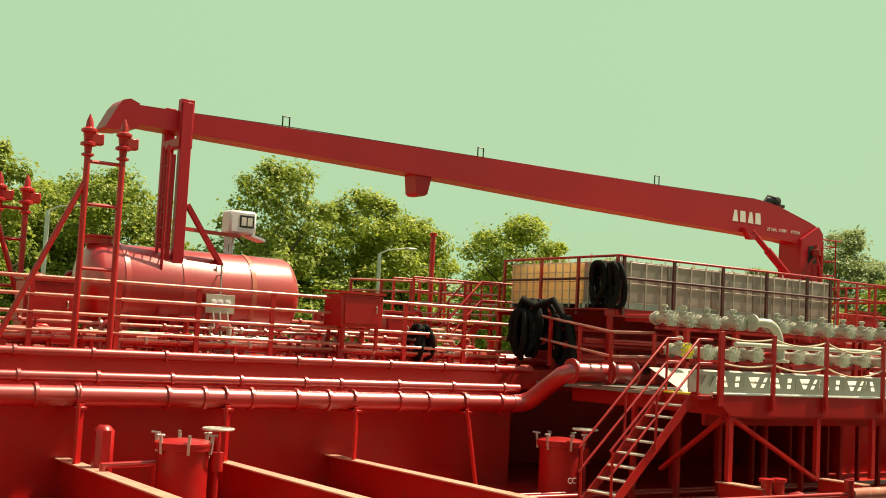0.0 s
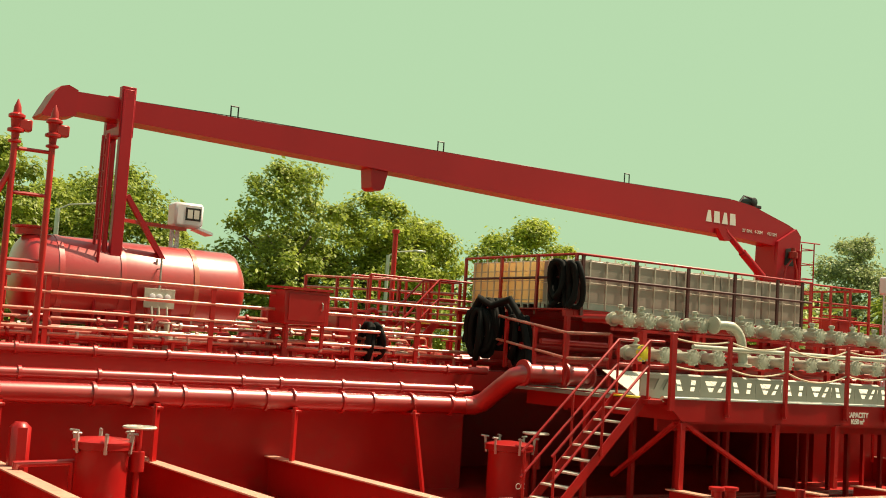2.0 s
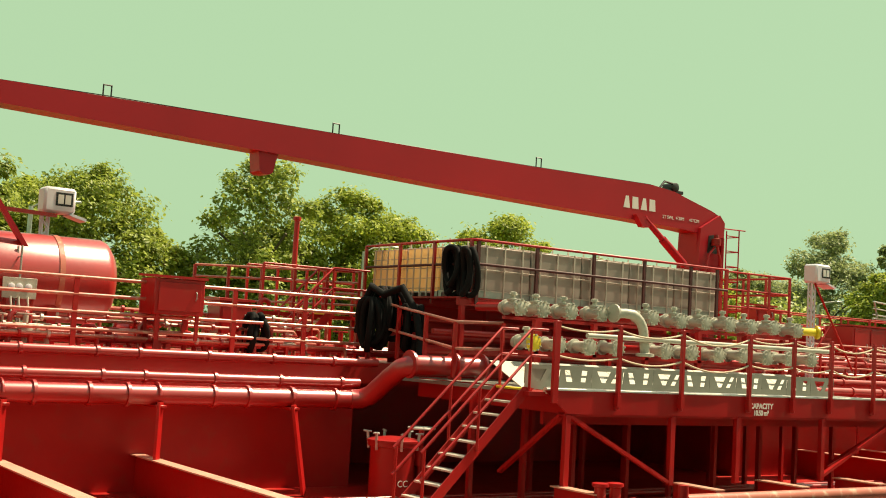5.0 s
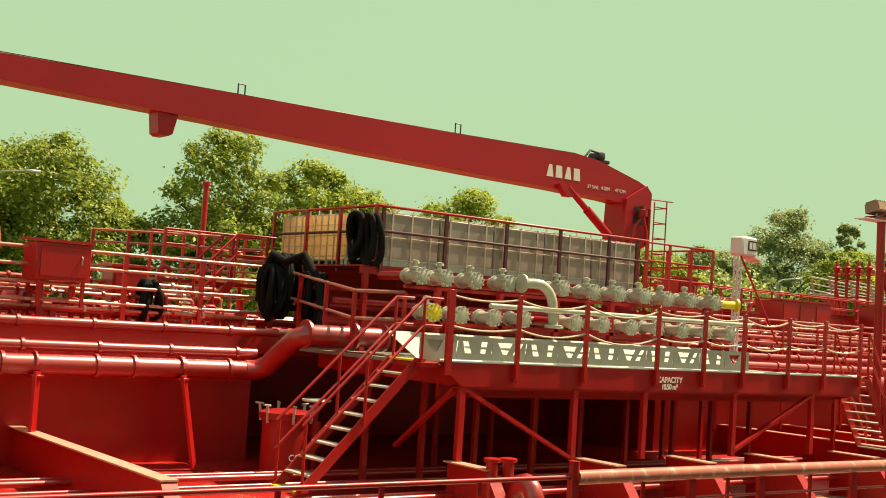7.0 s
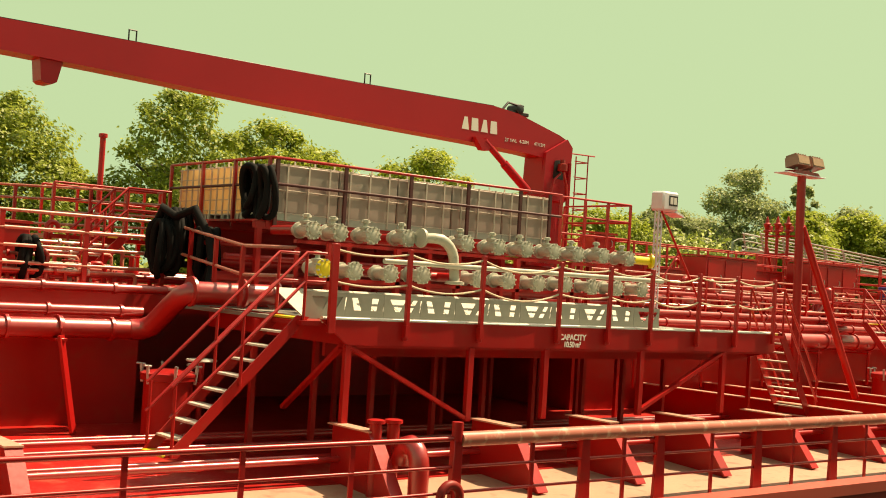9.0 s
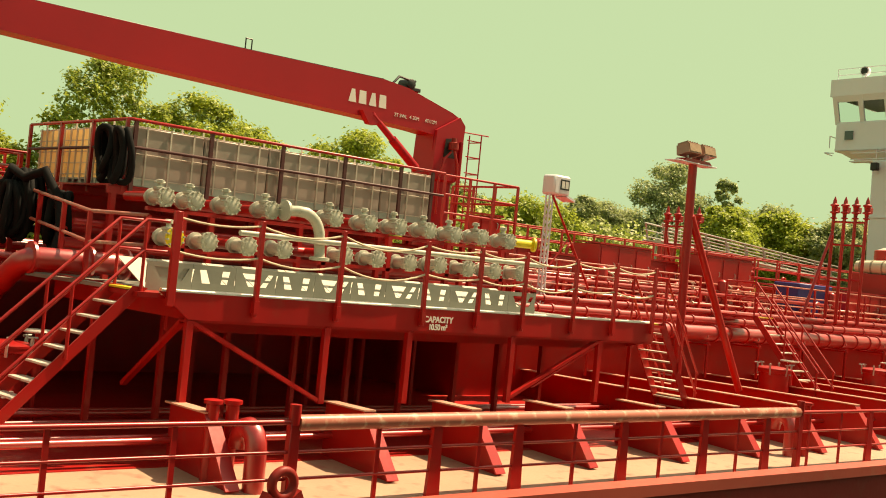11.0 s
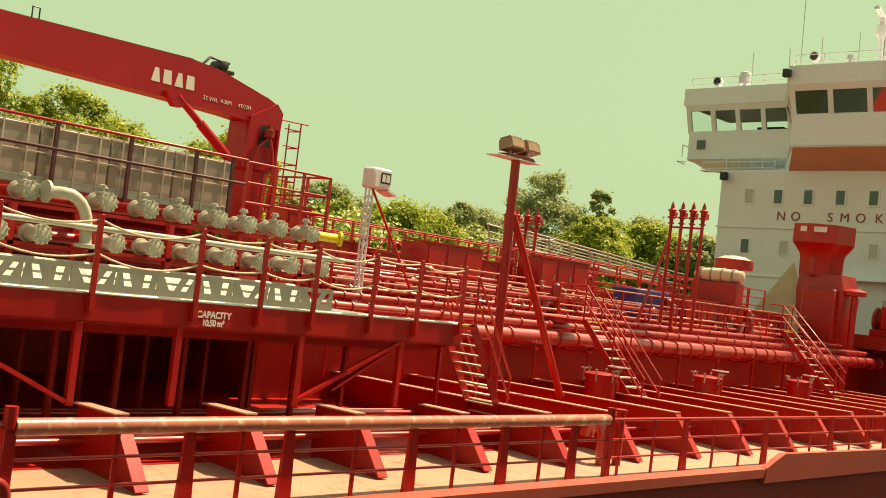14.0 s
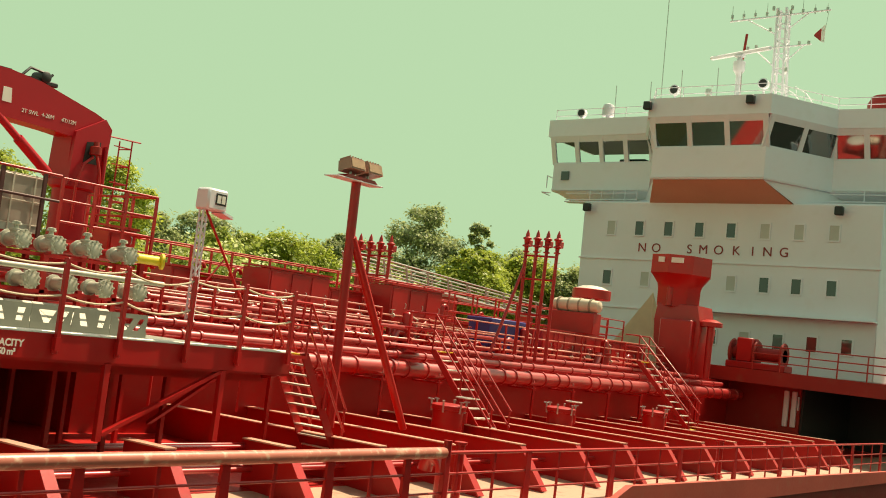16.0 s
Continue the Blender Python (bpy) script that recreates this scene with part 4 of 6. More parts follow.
def vent_posts(base, n, gap, height, label, along="y", brace=1.0, lean=-1):
    """Cargo tank vent posts with pressure valves on top, joined by rungs."""
    th = thing("vent_rack", base, label, "vent posts", "vent posts")
    bx, by, bz = base
    for i in range(n):
        x, y = (bx, by - gap * i) if along == "y" else (bx + gap * i, by)
        bm = B()
        tube(bm, [(x, y, bz), (x, y, bz + height - 0.5)], 0.055, 8)
        p = part("post", bm, RED, th)
        bm = B()
        h = bz + height - 0.75
        lathe(bm, (x, y, h), (0, 0, 1), [(0, 0.05), (0.02, 0.11), (0.05, 0.11), (0.07, 0.06), (0.18, 0.07), (0.2, 0.14), (0.24, 0.14), (0.27, 0.08), (0.42, 0.10), (0.44, 0.14), (0.48, 0.14), (0.52, 0.07), (0.62, 0.06), (0.75, 0.01)], 10)
        box(bm, x + 0.03, x + 0.25, y - 0.08, y + 0.08, h + 0.22, h + 0.42, 0.02)
        part("vent_valve", bm, RED, p)
    for z in (0.35, 0.62, 0.8):
        bm = B()
        q = (bx, by - gap * (n - 1), bz + height * z) if along == "y" else (bx + gap * (n - 1), by, bz + height * z)
        tube(bm, [(bx, by, bz + height * z), q], 0.035, 6)
        part("rung", bm, RED, th)
    bm = B()
    d = Vector((lean * brace, 0.0, 0))
    tube(bm, [(bx, by, bz + height * 0.72), Vector((bx, by, bz)) + d], 0.05, 8)
    part("brace", bm, RED, th)
    return th


def tank_hatch(base, label, h=1.32, letters=True):
    th = thing("tank_hatch", base, label, "hatch", "tank hatches")
    x, y, z = base
    bm = B()
    lathe(bm, (x, y, z), (0, 0, 1), [(0, 0.44), (0.04, 0.44), (0.05, 0.40), (h - 0.2, 0.40), (h - 0.19, 0.46), (h - 0.12, 0.46)], 22)
    part("coaming", bm, RED, th)
    bm = B()
    lathe(bm, (x, y, z + h - 0.12), (0, 0, 1), [(0, 0.47), (0.04, 0.47), (0.07, 0.40), (0.1, 0.12)], 22)
    lid = part("lid", bm, RED, th)
    for k in range(6):
        a = k * math.pi / 3 + 0.3
        bm = B()
        beam(bm, (x + 0.44 * math.cos(a), y + 0.44 * math.sin(a), z + h - 0.25), (x + 0.47 * math.cos(a), y + 0.47 * math.sin(a), z + h + 0.06), 0.05, 0.04)
        tube(bm, [(x + 0.40 * math.cos(a), y + 0.4 * math.sin(a), z + h + 0.04), (x + 0.55 * math.cos(a), y + 0.55 * math.sin(a), z + h + 0.05)], 0.02, 6)
        part("dog_clamp", bm, STEEL, lid)
    # handwheel on its own stand
    bm = B()
    tube(bm, [(x + 0.50, y - 0.15, z), (x + 0.50, y - 0.15, z + h + 0.12)], 0.05, 8)
    lathe(bm, (x + 0.50, y - 0.15, z + h * 0.6), (0, 0, 1), [(0, 0.11), (0.3, 0.11), (0.31, 0.05)], 10)
    part("valve_stand", bm, RED, th)
    bm = B()
    tube(bm, [(x + 0.50 + 0.24 * math.cos(a), y - 0.15 + 0.24 * math.sin(a), z + h + 0.14) for a in [i * math.pi / 8 for i in range(16)]], 0.022, 6, True)
    for k in range(3):
        a = k * math.pi / 3
        tube(bm, [(x + 0.5 - 0.24 * math.cos(a), y - 0.15 - 0.24 * math.sin(a), z + h + 0.14), (x + 0.5 + 0.24 * math.cos(a), y - 0.15 + 0.24 * math.sin(a), z + h + 0.14)], 0.014, 5)
    part("handwheel", bm, NOSE, th, "bright worn handwheel")
    if letters:
        lettering("lettering", "CC", 0.16, facing_quay(x - 0.02, y - 0.412, z + 0.45), LETTER_W, th, "small white letters")
    return th


def floodlight_mast():
    th = thing("floodlight_mast", (30.5, 16.4, 1.63), "red raking mast with twin square floodlights", "floodlight")
    bm = B()
    tube(bm, [(30.62, 16.4, 1.63), (30.5, 16.4, 7.0)], 0.105, 12)
    part("column", bm, RED, th)
    bm = B()
    tube(bm, [(30.56, 16.36, 5.75), (33.06, 16.24, 1.64)], 0.09, 10)
    part("raking_leg", bm, RED, th)
    bm = B()
    prism(bm, [(29.95, 7.0), (31.05, 7.0), (30.95, 7.07), (30.05, 7.07)], "y", 16.25, 16.55)
    part("bracket", bm, RED, th)
    bm = B()
    box(bm, 29.65, 31.2, 16.2, 16.6, 6.96, 6.985, 0.004)
    part("foot_plate", bm, WHITE, th, "thin pale plate under the lamps")
    for x in (30.02, 30.62):
        m = Matrix.Translation((x + 0.24, 16.4, 7.27)) @ Matrix.Rotation(radians(-14), 4, "X")
        bm = B()
        prism(bm, [(-0.26, -0.12), (0.26, -0.12), (0.22, 0.12), (-0.22, 0.12)], "y", -0.2, 0.16)
        bmesh.ops.transform(bm, matrix=m, verts=bm.verts)
        hs = part("floodlight", bm, LAMPBOX, th, "brown-red square floodlight housing")
        for k in range(5):
            bm = B()
            box(bm, -0.2 + 0.095 * k, -0.185 + 0.095 * k, -0.16, 0.14, 0.12, 0.17, 0.0, m)
            part("cooling_fin", bm, LAMPBOX, hs)
        bm = B()
        box(bm, -0.22, 0.22, -0.214, -0.202, -0.09, 0.09, 0.0, m)
        part("lens", bm, LAMPGLASS, hs)
        bm = B()
        tube(bm, [(x + 0.24, 16.4, 7.05), (x + 0.24, 16.4, 7.18)], 0.03, 6)
        part("yoke", bm, STEEL, hs)


def locker(x0, x1, y0, y1, z0, z1, label, feet=True, name="deck_locker"):
    th = thing(name, ((x0 + x1) / 2, (y0 + y1) / 2, z0 - (0.45 if feet else 0)), label, "locker", "deck lockers")
    bm = B()
    box(bm, x0, x1, y0, y1, z0, z1 - 0.06, 0.015)
    body = part("body", bm, RED, th)
    k = max(1, round((x1 - x0) / 0.75))
    for i in range(k):
        a, b = x0 + (x1 - x0) * (i + 0.08) / k, x0 + (x1 - x0) * (i + 0.92) / k
        bm = B()
        box(bm, a, b, y0 - 0.022, y0 - 0.002, z0 + 0.07, z1 - 0.13, 0.006)
        door = part("door", bm, RED, body)
        bm = B()
        tube(bm, [(b - 0.1, y0 - 0.02, (z0 + z1) / 2 - 0.08), (b - 0.1, y0 - 0.06, (z0 + z1) / 2 - 0.05), (b - 0.1, y0 - 0.06, (z0 + z1) / 2 + 0.05), (b - 0.1, y0 - 0.02, (z0 + z1) / 2 + 0.08)], 0.012, 5)
        part("handle", bm, STEEL, body)
    bm = B()
    prism(bm, [(y0 - 0.04, z1 - 0.06), (y1 + 0.04, z1 - 0.02), (y1 + 0.04, z1 + 0.02), (y0 - 0.04, z1 - 0.01)], "x", x0 - 0.04, x1 + 0.04)
    part("lid", bm, RED, th)
    if feet:
        for x in (x0 + 0.1, x1 - 0.1):
            for y in (y0 + 0.06, y1 - 0.06):
                bm = B()
                box(bm, x - 0.03, x + 0.03, y - 0.03, y + 0.03, z0 - 0.45, z0 + 0.01)
                part("leg", bm, RED, th)
    return th


# ---- deckhouse and bridge ----
def house_window(th, y, z, w=0.45, h=0.72, shut=False, X=67.0):
    bm = B()
    for a, b, c, d in ((y - w / 2 - 0.07, y + w / 2 + 0.07, z + h / 2, z + h / 2 + 0.07), (y - w / 2 - 0.07, y + w / 2 + 0.07, z - h / 2 - 0.07, z - h / 2), (y - w / 2 - 0.07, y - w / 2, z - h / 2, z + h / 2), (y + w / 2, y + w / 2 + 0.07, z - h / 2, z + h / 2)):
        box(bm, X - 0.05, X + 0.02, a, b, c, d)
    win = part("window", bm, WHITE, th)
    bm = B()
    box(bm, X - 0.025, X + 0.005, y - w / 2, y + w / 2, z - h / 2, z + h / 2)
    part("pane", bm, SHUT if shut else GLASS, win, "closed pale storm cover" if shut else "")


SHUT = paint("storm_cover", (0.50, 0.50, 0.46), 0.5, 0.08, 0.004, 2.0)


def strip(poly, z0, z1, t=0.08):
    """A wall of thickness t standing on an open line of plan points."""
    bm = B()
    for (xa, ya), (xb, yb) in zip(poly, poly[1:]):
        d = Vector((xb - xa, yb - ya, 0))
        nrm = Vector((-d.y, d.x, 0)).normalized() * t
        a, b = Vector((xa, ya, 0)), Vector((xb, yb, 0))
        lo = [bm.verts.new(v + Vector((0, 0, z0))) for v in (a, b, b + nrm, a + nrm)]
        hi = [bm.verts.new(v + Vector((0, 0, z1))) for v in (a, b, b + nrm, a + nrm)]
        for i in range(4):
            bm.faces.new((lo[i], lo[(i + 1) % 4], hi[(i + 1) % 4], hi[i]))
        bm.faces.new(lo[::-1])
        bm.faces.new(hi)
    return bm


def deckhouse():
    th = thing("deckhouse", (67.0, 22.9, 4.05), "white ship's deckhouse with a glazed wheelhouse and wings", "ship superstructure")
    bm = B()
    box(bm, 67.0, 84.0, 15.0, 30.85, 3.9, 12.25, 0.06)
    wall = part("wall", bm, WHITE, th)
    for z in (9.18, 6.62):
        bm = B()
        box(bm, 66.93, 67.03, 14.95, 30.9, z - 0.035, z + 0.035)
        part("ledge", bm, WHITE, wall)
    bm = B()
    box(bm, 66.4, 67.1, 15.0, 23.6, 6.66, 6.72)
    part("gallery", bm, WHITE, wall)
    for i, y in enumerate((29.1, 27.45, 25.8, 24.1, 22.4, 20.65, 18.95, 17.25)):
        house_window(wall, y, 10.83, shut=i in (0, 5, 6, 7))
    for i, y in enumerate((29.1, 26.9, 22.2, 20.5, 18.9, 17.2)):
        house_window(wall, y, 8.17, shut=i in (1, 2))
    for i, y in enumerate((23.0, 21.3, 19.6, 17.95, 16.3)):
        house_window(wall, y, 5.45, 0.48, 0.7, shut=i == 1)
    words = "NO SMOKING"
    ys = (27.2, 26.4, None, 24.55, 23.8, 22.98, 22.05, 21.2, 20.45, 19.62)
    for c, y in zip(words, ys):
        if y:
            lettering("lettering", c, 0.66, facing_bow(66.985, y, 9.6), LETTER_R, wall, "dark red painted capital", depth=0.012)
    # wheelhouse, built from the plan of its front
    plan = [(69.0, 34.2), (68.8, 28.0), (65.0, 26.1), (65.0, 20.2), (68.8, 18.1), (69.0, 11.8)]
    for a, b in zip(plan, plan[1:]):
        part("bulwark_plate", strip([a, b], 13.22, 14.70, 0.08), WHITE, th)
    out = [(68.6, 34.5), (68.35, 28.2), (64.6, 26.35), (64.6, 19.95), (68.35, 17.9), (68.6, 11.5)]
    bm = B()
    prism(bm, out + [(74.0, 11.5), (74.0, 34.5)], "z", 16.22, 17.18)
    roof = part("roof", bm, WHITE, th)
    bm = B()
    prism(bm, plan + [(74.0, 11.8), (74.0, 34.2)], "z", 13.10, 13.24)
    part("bridge_floor", bm, WHITE, th)
    # dark sheet added under the white roof; its colour gives the interior shade
    bm = B()
    prism(bm, [(x + 0.1, y) for x, y in plan] + [(73.5, 11.9), (73.5, 34.1)], "z", 16.12, 16.20)
    part("ceiling_lining", bm, DARK, th, "dark sheet added for the dim wheelhouse ceiling")
    bm = B()
    box(bm, 69.3, 71.5, 28.6, 30.2, 13.24, 15.0, 0.05)
    part("console", bm, DARK, th)
    bm = B()
    box(bm, 66.5, 69.5, 21.0, 25.5, 13.24, 14.5, 0.05)
    part("console", bm, DARK, th)
    # raking soffit under the front; red deck bounce painted in as orange-brown
    bm = B()
    lo = [(67.0, 27.0, 12.2), (67.0, 19.4, 12.2)]
    hi = [(65.1, 26.0, 13.12), (65.1, 20.3, 13.12)]
    v = [bm.verts.new(p) for p in (lo[0], lo[1], hi[1], hi[0])]
    v2 = [bm.verts.new((p[0] + 0.6, p[1], p[2] + 0.02)) for p in (lo[0], lo[1], hi[1], hi[0])]
    bm.faces.new(v)
    bm.faces.new(v2[::-1])
    for i in range(4):
        bm.faces.new((v[i], v[(i + 1) % 4], v2[(i + 1) % 4], v2[i]))
    part("soffit", bm, TAN, th, "sloping soffit tinted orange-brown for red deck bounce")
    for s in (1, -1):
        bm = B()
        f = lambda y: 23.15 + s * (y - 23.15)
        vv = [bm.verts.new(p) for p in ((67.0, f(27.0), 12.2), (65.1, f(26.0), 13.12), (68.8, f(28.0), 13.12), (68.9, f(34.0), 13.12), (70.5, f(33.6), 12.7), (69.5, f(30.8), 12.25))]
        c = bm.verts.new((69.5, f(28.5), 12.8))
        for i in range(6):
            bm.faces.new((vv[i], vv[(i + 1) % 6], c))
        part("wing_soffit", bm, WHITE, th)
    # mullions and panes follow the plan and lean outwards at the top
    for k, (a, b) in enumerate(zip(plan, plan[1:])):
        n = (4, 2, 3, 2, 4)[k]
        A, Bp = Vector((*a, 0)), Vector((*b, 0))
        nrm = Vector((-(Bp - A).y, (Bp - A).x, 0)).normalized()
        if nrm.x > 0:
            nrm = -nrm
        tilt = nrm * 0.40
        for i in range(n + 1):
            p = lerp(A, Bp, i / n)
            bm = B()
            beam(bm, p + Vector((0, 0, 14.68)) - nrm * 0.16, p + tilt + Vector((0, 0, 16.24)) - nrm * 0.04, 0.27, 0.13)
            part("mullion", bm, WHITE, th)
        for i in range(n):
            p, q = lerp(A, Bp, (i + 0.04) / n), lerp(A, Bp, (i + 0.96) / n)
            bm = B()
            wob = nrm * 0.29
            hv = [bm.verts.new(w) for w in (p + wob + Vector((0, 0, 15.90)), q + wob + Vector((0, 0, 15.90)), q + tilt + nrm * 0.02 + Vector((0, 0, 16.23)), p + tilt + nrm * 0.02 + Vector((0, 0, 16.23)))]
            bm.faces.new(hv)
            hx = bmesh.ops.extrude_face_region(bm, geom=bm.faces[:])
            bmesh.ops.translate(bm, vec=-nrm * 0.12, verts=[g for g in hx["geom"] if isinstance(g, bmesh.types.BMVert)])
            part("window_header", bm, WHITE, th)
            bm = B()
            beam(bm, p - nrm * 0.12 + Vector((0, 0, 14.74)), q - nrm * 0.12 + Vector((0, 0, 14.74)), 0.12, 0.10)
            part("window_sill", bm, WHITE, th)
            bm = B()
            vs = [bm.verts.new(w) for w in (p - nrm * 0.16 + Vector((0, 0, 14.7)), q - nrm * 0.16 + Vector((0, 0, 14.7)), q + tilt + Vector((0, 0, 16.22)), p + tilt + Vector((0, 0, 16.22)))]
            ws = [bm.verts.new(w.co - nrm * 0.03) for w in vs]
            bm.faces.new(vs)
            bm.faces.new(ws[::-1])
            for j in range(4):
                bm.faces.new((vs[j], vs[(j + 1) % 4], ws[(j + 1) % 4], ws[j]))
            win = part("bridge_window", bm, CLEAR if k == 0 else SUNGLASS, th)
            win.visible_shadow = False
    # back wall of the wheelhouse, open at the wings
    bm = B()
    box(bm, 73.6, 73.7, 16.0, 30.0, 13.2, 16.3)
    part("back_wall", bm, WHITE, th)
    bm = B()
    box(bm, 69.0, 73.8, 34.1, 34.2, 13.2, 14.7)
    part("wing_side", bm, WHITE, th)
    bm = B()
    box(bm, 69.0, 73.8, 11.8, 11.9, 13.2, 14.7)
    part("wing_side", bm, WHITE, th)
    # wing window and rails
    bm = B()
    tube(bm, [(68.9, 34.5, 13.3), (68.9, 34.5, 14.0), (69.8, 34.6, 14.0)], 0.03, 6)
    tube(bm, [(68.9, 34.2, 13.0), (68.6, 34.6, 13.0), (69.8, 34.8, 13.0)], 0.03, 6)
    part("wing_rail", bm, WHITE, th)
    for ends in (((68.45, 32.9), (68.2, 28.4)), ((68.2, 18.0), (68.6, 11.8))):
        for z in (12.55, 12.9):
            bm = B()
            tube(bm, [(x, y, z) for x, y in ends], 0.03, 6)
            part("catwalk_rail", bm, WHITE, th)
    for a, b in ((28.3, 32.9), (11.8, 18.1)):
        bm = B()
        box(bm, 68.3, 68.9, a, b, 12.40, 12.46)
        part("wing_catwalk", bm, WHITE, th)
    for k in range(9):
        y = 28.5 + 0.72 * k if k < 5 else 12.2 + 1.4 * (k - 5)
        bm = B()
        tube(bm, [(68.45, y, 12.42), (68.45, y, 13.15)], 0.025, 6)
        part("hanger", bm, WHITE, th)
    # narrow ledge under the bulwark plates
    for a, b in zip(plan, plan[1:]):
        part("bulwark_ledge", strip([(a[0] - 0.06, a[1]), (b[0] - 0.06, b[1])], 13.16, 13.24, 0.12), WHITE, th)
    bm = B()
    box(bm, 68.88, 68.94, 33.1, 33.6, 13.75, 14.25)
    part("wing_port", bm, GLASS, th)
    # rail round the roof
    line = [(68.8, 34.2), (68.6, 28.2), (65.0, 26.2), (65.0, 20.2), (68.6, 18.0), (68.8, 11.8)]
    for z in (17.45, 17.8):
        bm = B()
        tube(bm, [(x, y, z) for x, y in line], 0.02, 6)
        part("roof_rail", bm, WHITE, roof)
    for a, b in zip(line, line[1:]):
        for i in range(4):
            p = lerp((*a, 0), (*b, 0), i / 4)
            bm = B()
            tube(bm, [(p.x, p.y, 17.15), (p.x, p.y, 17.8)], 0.02, 6)
            part("rail_post", bm, WHITE, roof)
    # boxed floodlights on the fascia and the house
    for x, y, z in ((64.5, 26.3, 16.75), (64.5, 20.9, 16.85), (66.8, 30.5, 11.85), (66.8, 17.0, 11.85)):
        bm = B()
        box(bm, x - 0.30, x, y - 0.2, y + 0.2, z - 0.2, z + 0.22, 0.04)
        part("floodlight", bm, DARK, th, "dark boxed floodlight")
    for x, y, z in ((66.0, 25.6, 17.9), (66.0, 20.9, 18.0), (69.0, 32.6, 17.6)):
        bm = B()
        lathe(bm, (x - 0.25, y, z), (1, 0, 0), [(0, 0.24), (0.02, 0.27), (0.3, 0.25), (0.42, 0.1)], 16)
        sl = part("searchlight", bm, WHITE, roof)
        bm = B()
        lathe(bm, (x - 0.27, y, z), (1, 0, 0), [(0, 0.2), (0.03, 0.22)], 16)
        part("lens", bm, DARK, sl)
        bm = B()
        tube(bm, [(x - 0.05, y, 17.15), (x - 0.05, y, z - 0.2)], 0.06, 8)
        part("stand", bm, WHITE, sl)
    bm = B()
    lathe(bm, (69.0, 31.0, 17.15), (0, 0, 1), [(0, 0.12), (0.25, 0.12), (0.26, 0.34), (0.7, 0.36), (0.9, 0.28), (0.98, 0.05)], 16)
    part("dome", bm, WHITE, roof)
    bm = B()
    lathe(bm, (66.2, 23.9, 17.15), (0, 0, 1), [(0, 0.1), (0.5, 0.08), (0.52, 0.16), (0.8, 0.14)], 10)
    part("horn", bm, STEEL, roof)
    for x, y, h in ((66.0, 26.4, 6.0), (66.0, 25.3, 1.8), (66.5, 22.3, 1.7), (69.0, 30.6, 2.0), (69, 15.0, 6.0), (66.4, 27.2, 1.4), (68.0, 24.2, 2.4)):
        bm = B()
        tube(bm, [(x, y, 17.15), (x, y + 0.02, 17.15 + h)], 0.022, 5)
        part("whip_aerial", bm, STEEL, roof)
    # radar scanner
    bm = B()
    lathe(bm, (68.0, 23.1, 17.15), (0, 0, 1), [(0, 0.22), (0.1, 0.15), (1.9, 0.13), (2.05, 0.2), (2.2, 0.31), (2.65, 0.31), (2.7, 0.16), (2.9, 0.12)], 14)
    part("radar_pedestal", bm, WHITE, roof)
    bm = B()
    prism(bm, [(-0.14, -0.06), (0.10, -0.08), (0.14, 0.04), (0.02, 0.12), (-0.12, 0.10)], "y", -1.92, 1.92)
    box(bm, -0.16, 0.16, -0.25, 0.25, -0.2, -0.06, 0.03)
    bmesh.ops.translate(bm, vec=BASE[th.name], verts=bm.verts)
    scanner = part("radar_scanner", bm, WHITE, roof)
    SCANNER.append((scanner, Vector((68.0, 23.1, 20.24)) - BASE[th.name]))
    bm = B()
    tube(bm, [(69.0, 23.35, 17.15), (69.0, 23.35, 20.2)], 0.03, 6)
    tube(bm, [(69.0, 23.35, 20.2), (68.95, 23.2, 21.55)], 0.07, 6)
    part("red_aerial", bm, HULLP, roof, "dark red rod aerial")
    # lattice mast
    bm = B()
    for dx, dy in ((-0.3, -0.3), (0.3, -0.3), (0.3, 0.3), (-0.3, 0.3)):
        tube(bm, [(70 + dx, 21.6 + dy, 17.1), (70 + dx * 0.8, 21.7 + dy * 0.8, 23.1)], 0.075, 6)
    for k in range(14):
        z = 17.4 + 0.4 * k
        for dx, dy, ex, ey in ((-0.28, -0.28, 0.28, -0.28), (-0.28, -0.28, -0.28, 0.28), (-0.28, 0.28, 0.28, 0.28)):
            tube(bm, [(70 + dx, 21.65 + dy, z), (70 + ex, 21.65 + ey, z + (0.4 if k % 2 else 0))], 0.04, 5)
    mast = part("lattice_mast", bm, WHITE, roof)
    bm = B()
    tube(bm, [(69.7, 24.5, 22.55), (69.7, 19.1, 22.75)], 0.05, 6)
    tube(bm, [(69.7, 23.4, 20.9), (69.7, 20.0, 21.0)], 0.045, 6)
    for y0, y1, z0 in ((23.6, 22.0, 22.6), (20.2, 21.4, 22.7), (23.0, 22.0, 20.9), (20.4, 21.4, 20.95)):
        tube(bm, [(69.7, y0, z0), (69.7, y1, z0 - 0.9)], 0.035, 5)
    part("yardarm", bm, WHITE, mast)
    for i in range(9):
        bm = B()
        y = 24.4 - i * 0.64
        lathe(bm, (69.7, y, 22.6), (0, 0, 1), [(0, 0.03), (0.12, 0.03), (0.13, 0.075), (0.3, 0.075), (0.32, 0.02), (0.5 + 0.3 * (i % 3 == 0), 0.012)], 8)
        part("signal_lamp", bm, STEEL, mast)
    for y, z in ((23.35, 20.85), (22.9, 20.9), (20.1, 20.95), (20.6, 20.95), (22.2, 21.8), (21.1, 22.9), (22.1, 22.95), (21.2, 19.6)):
        bm = B()
        lathe(bm, (69.6, y, z), (0, 0, 1), [(0, 0.08), (0.2, 0.08), (0.22, 0.03)], 8)
        part("navigation_light", bm, STEEL, mast)
    bm = B()
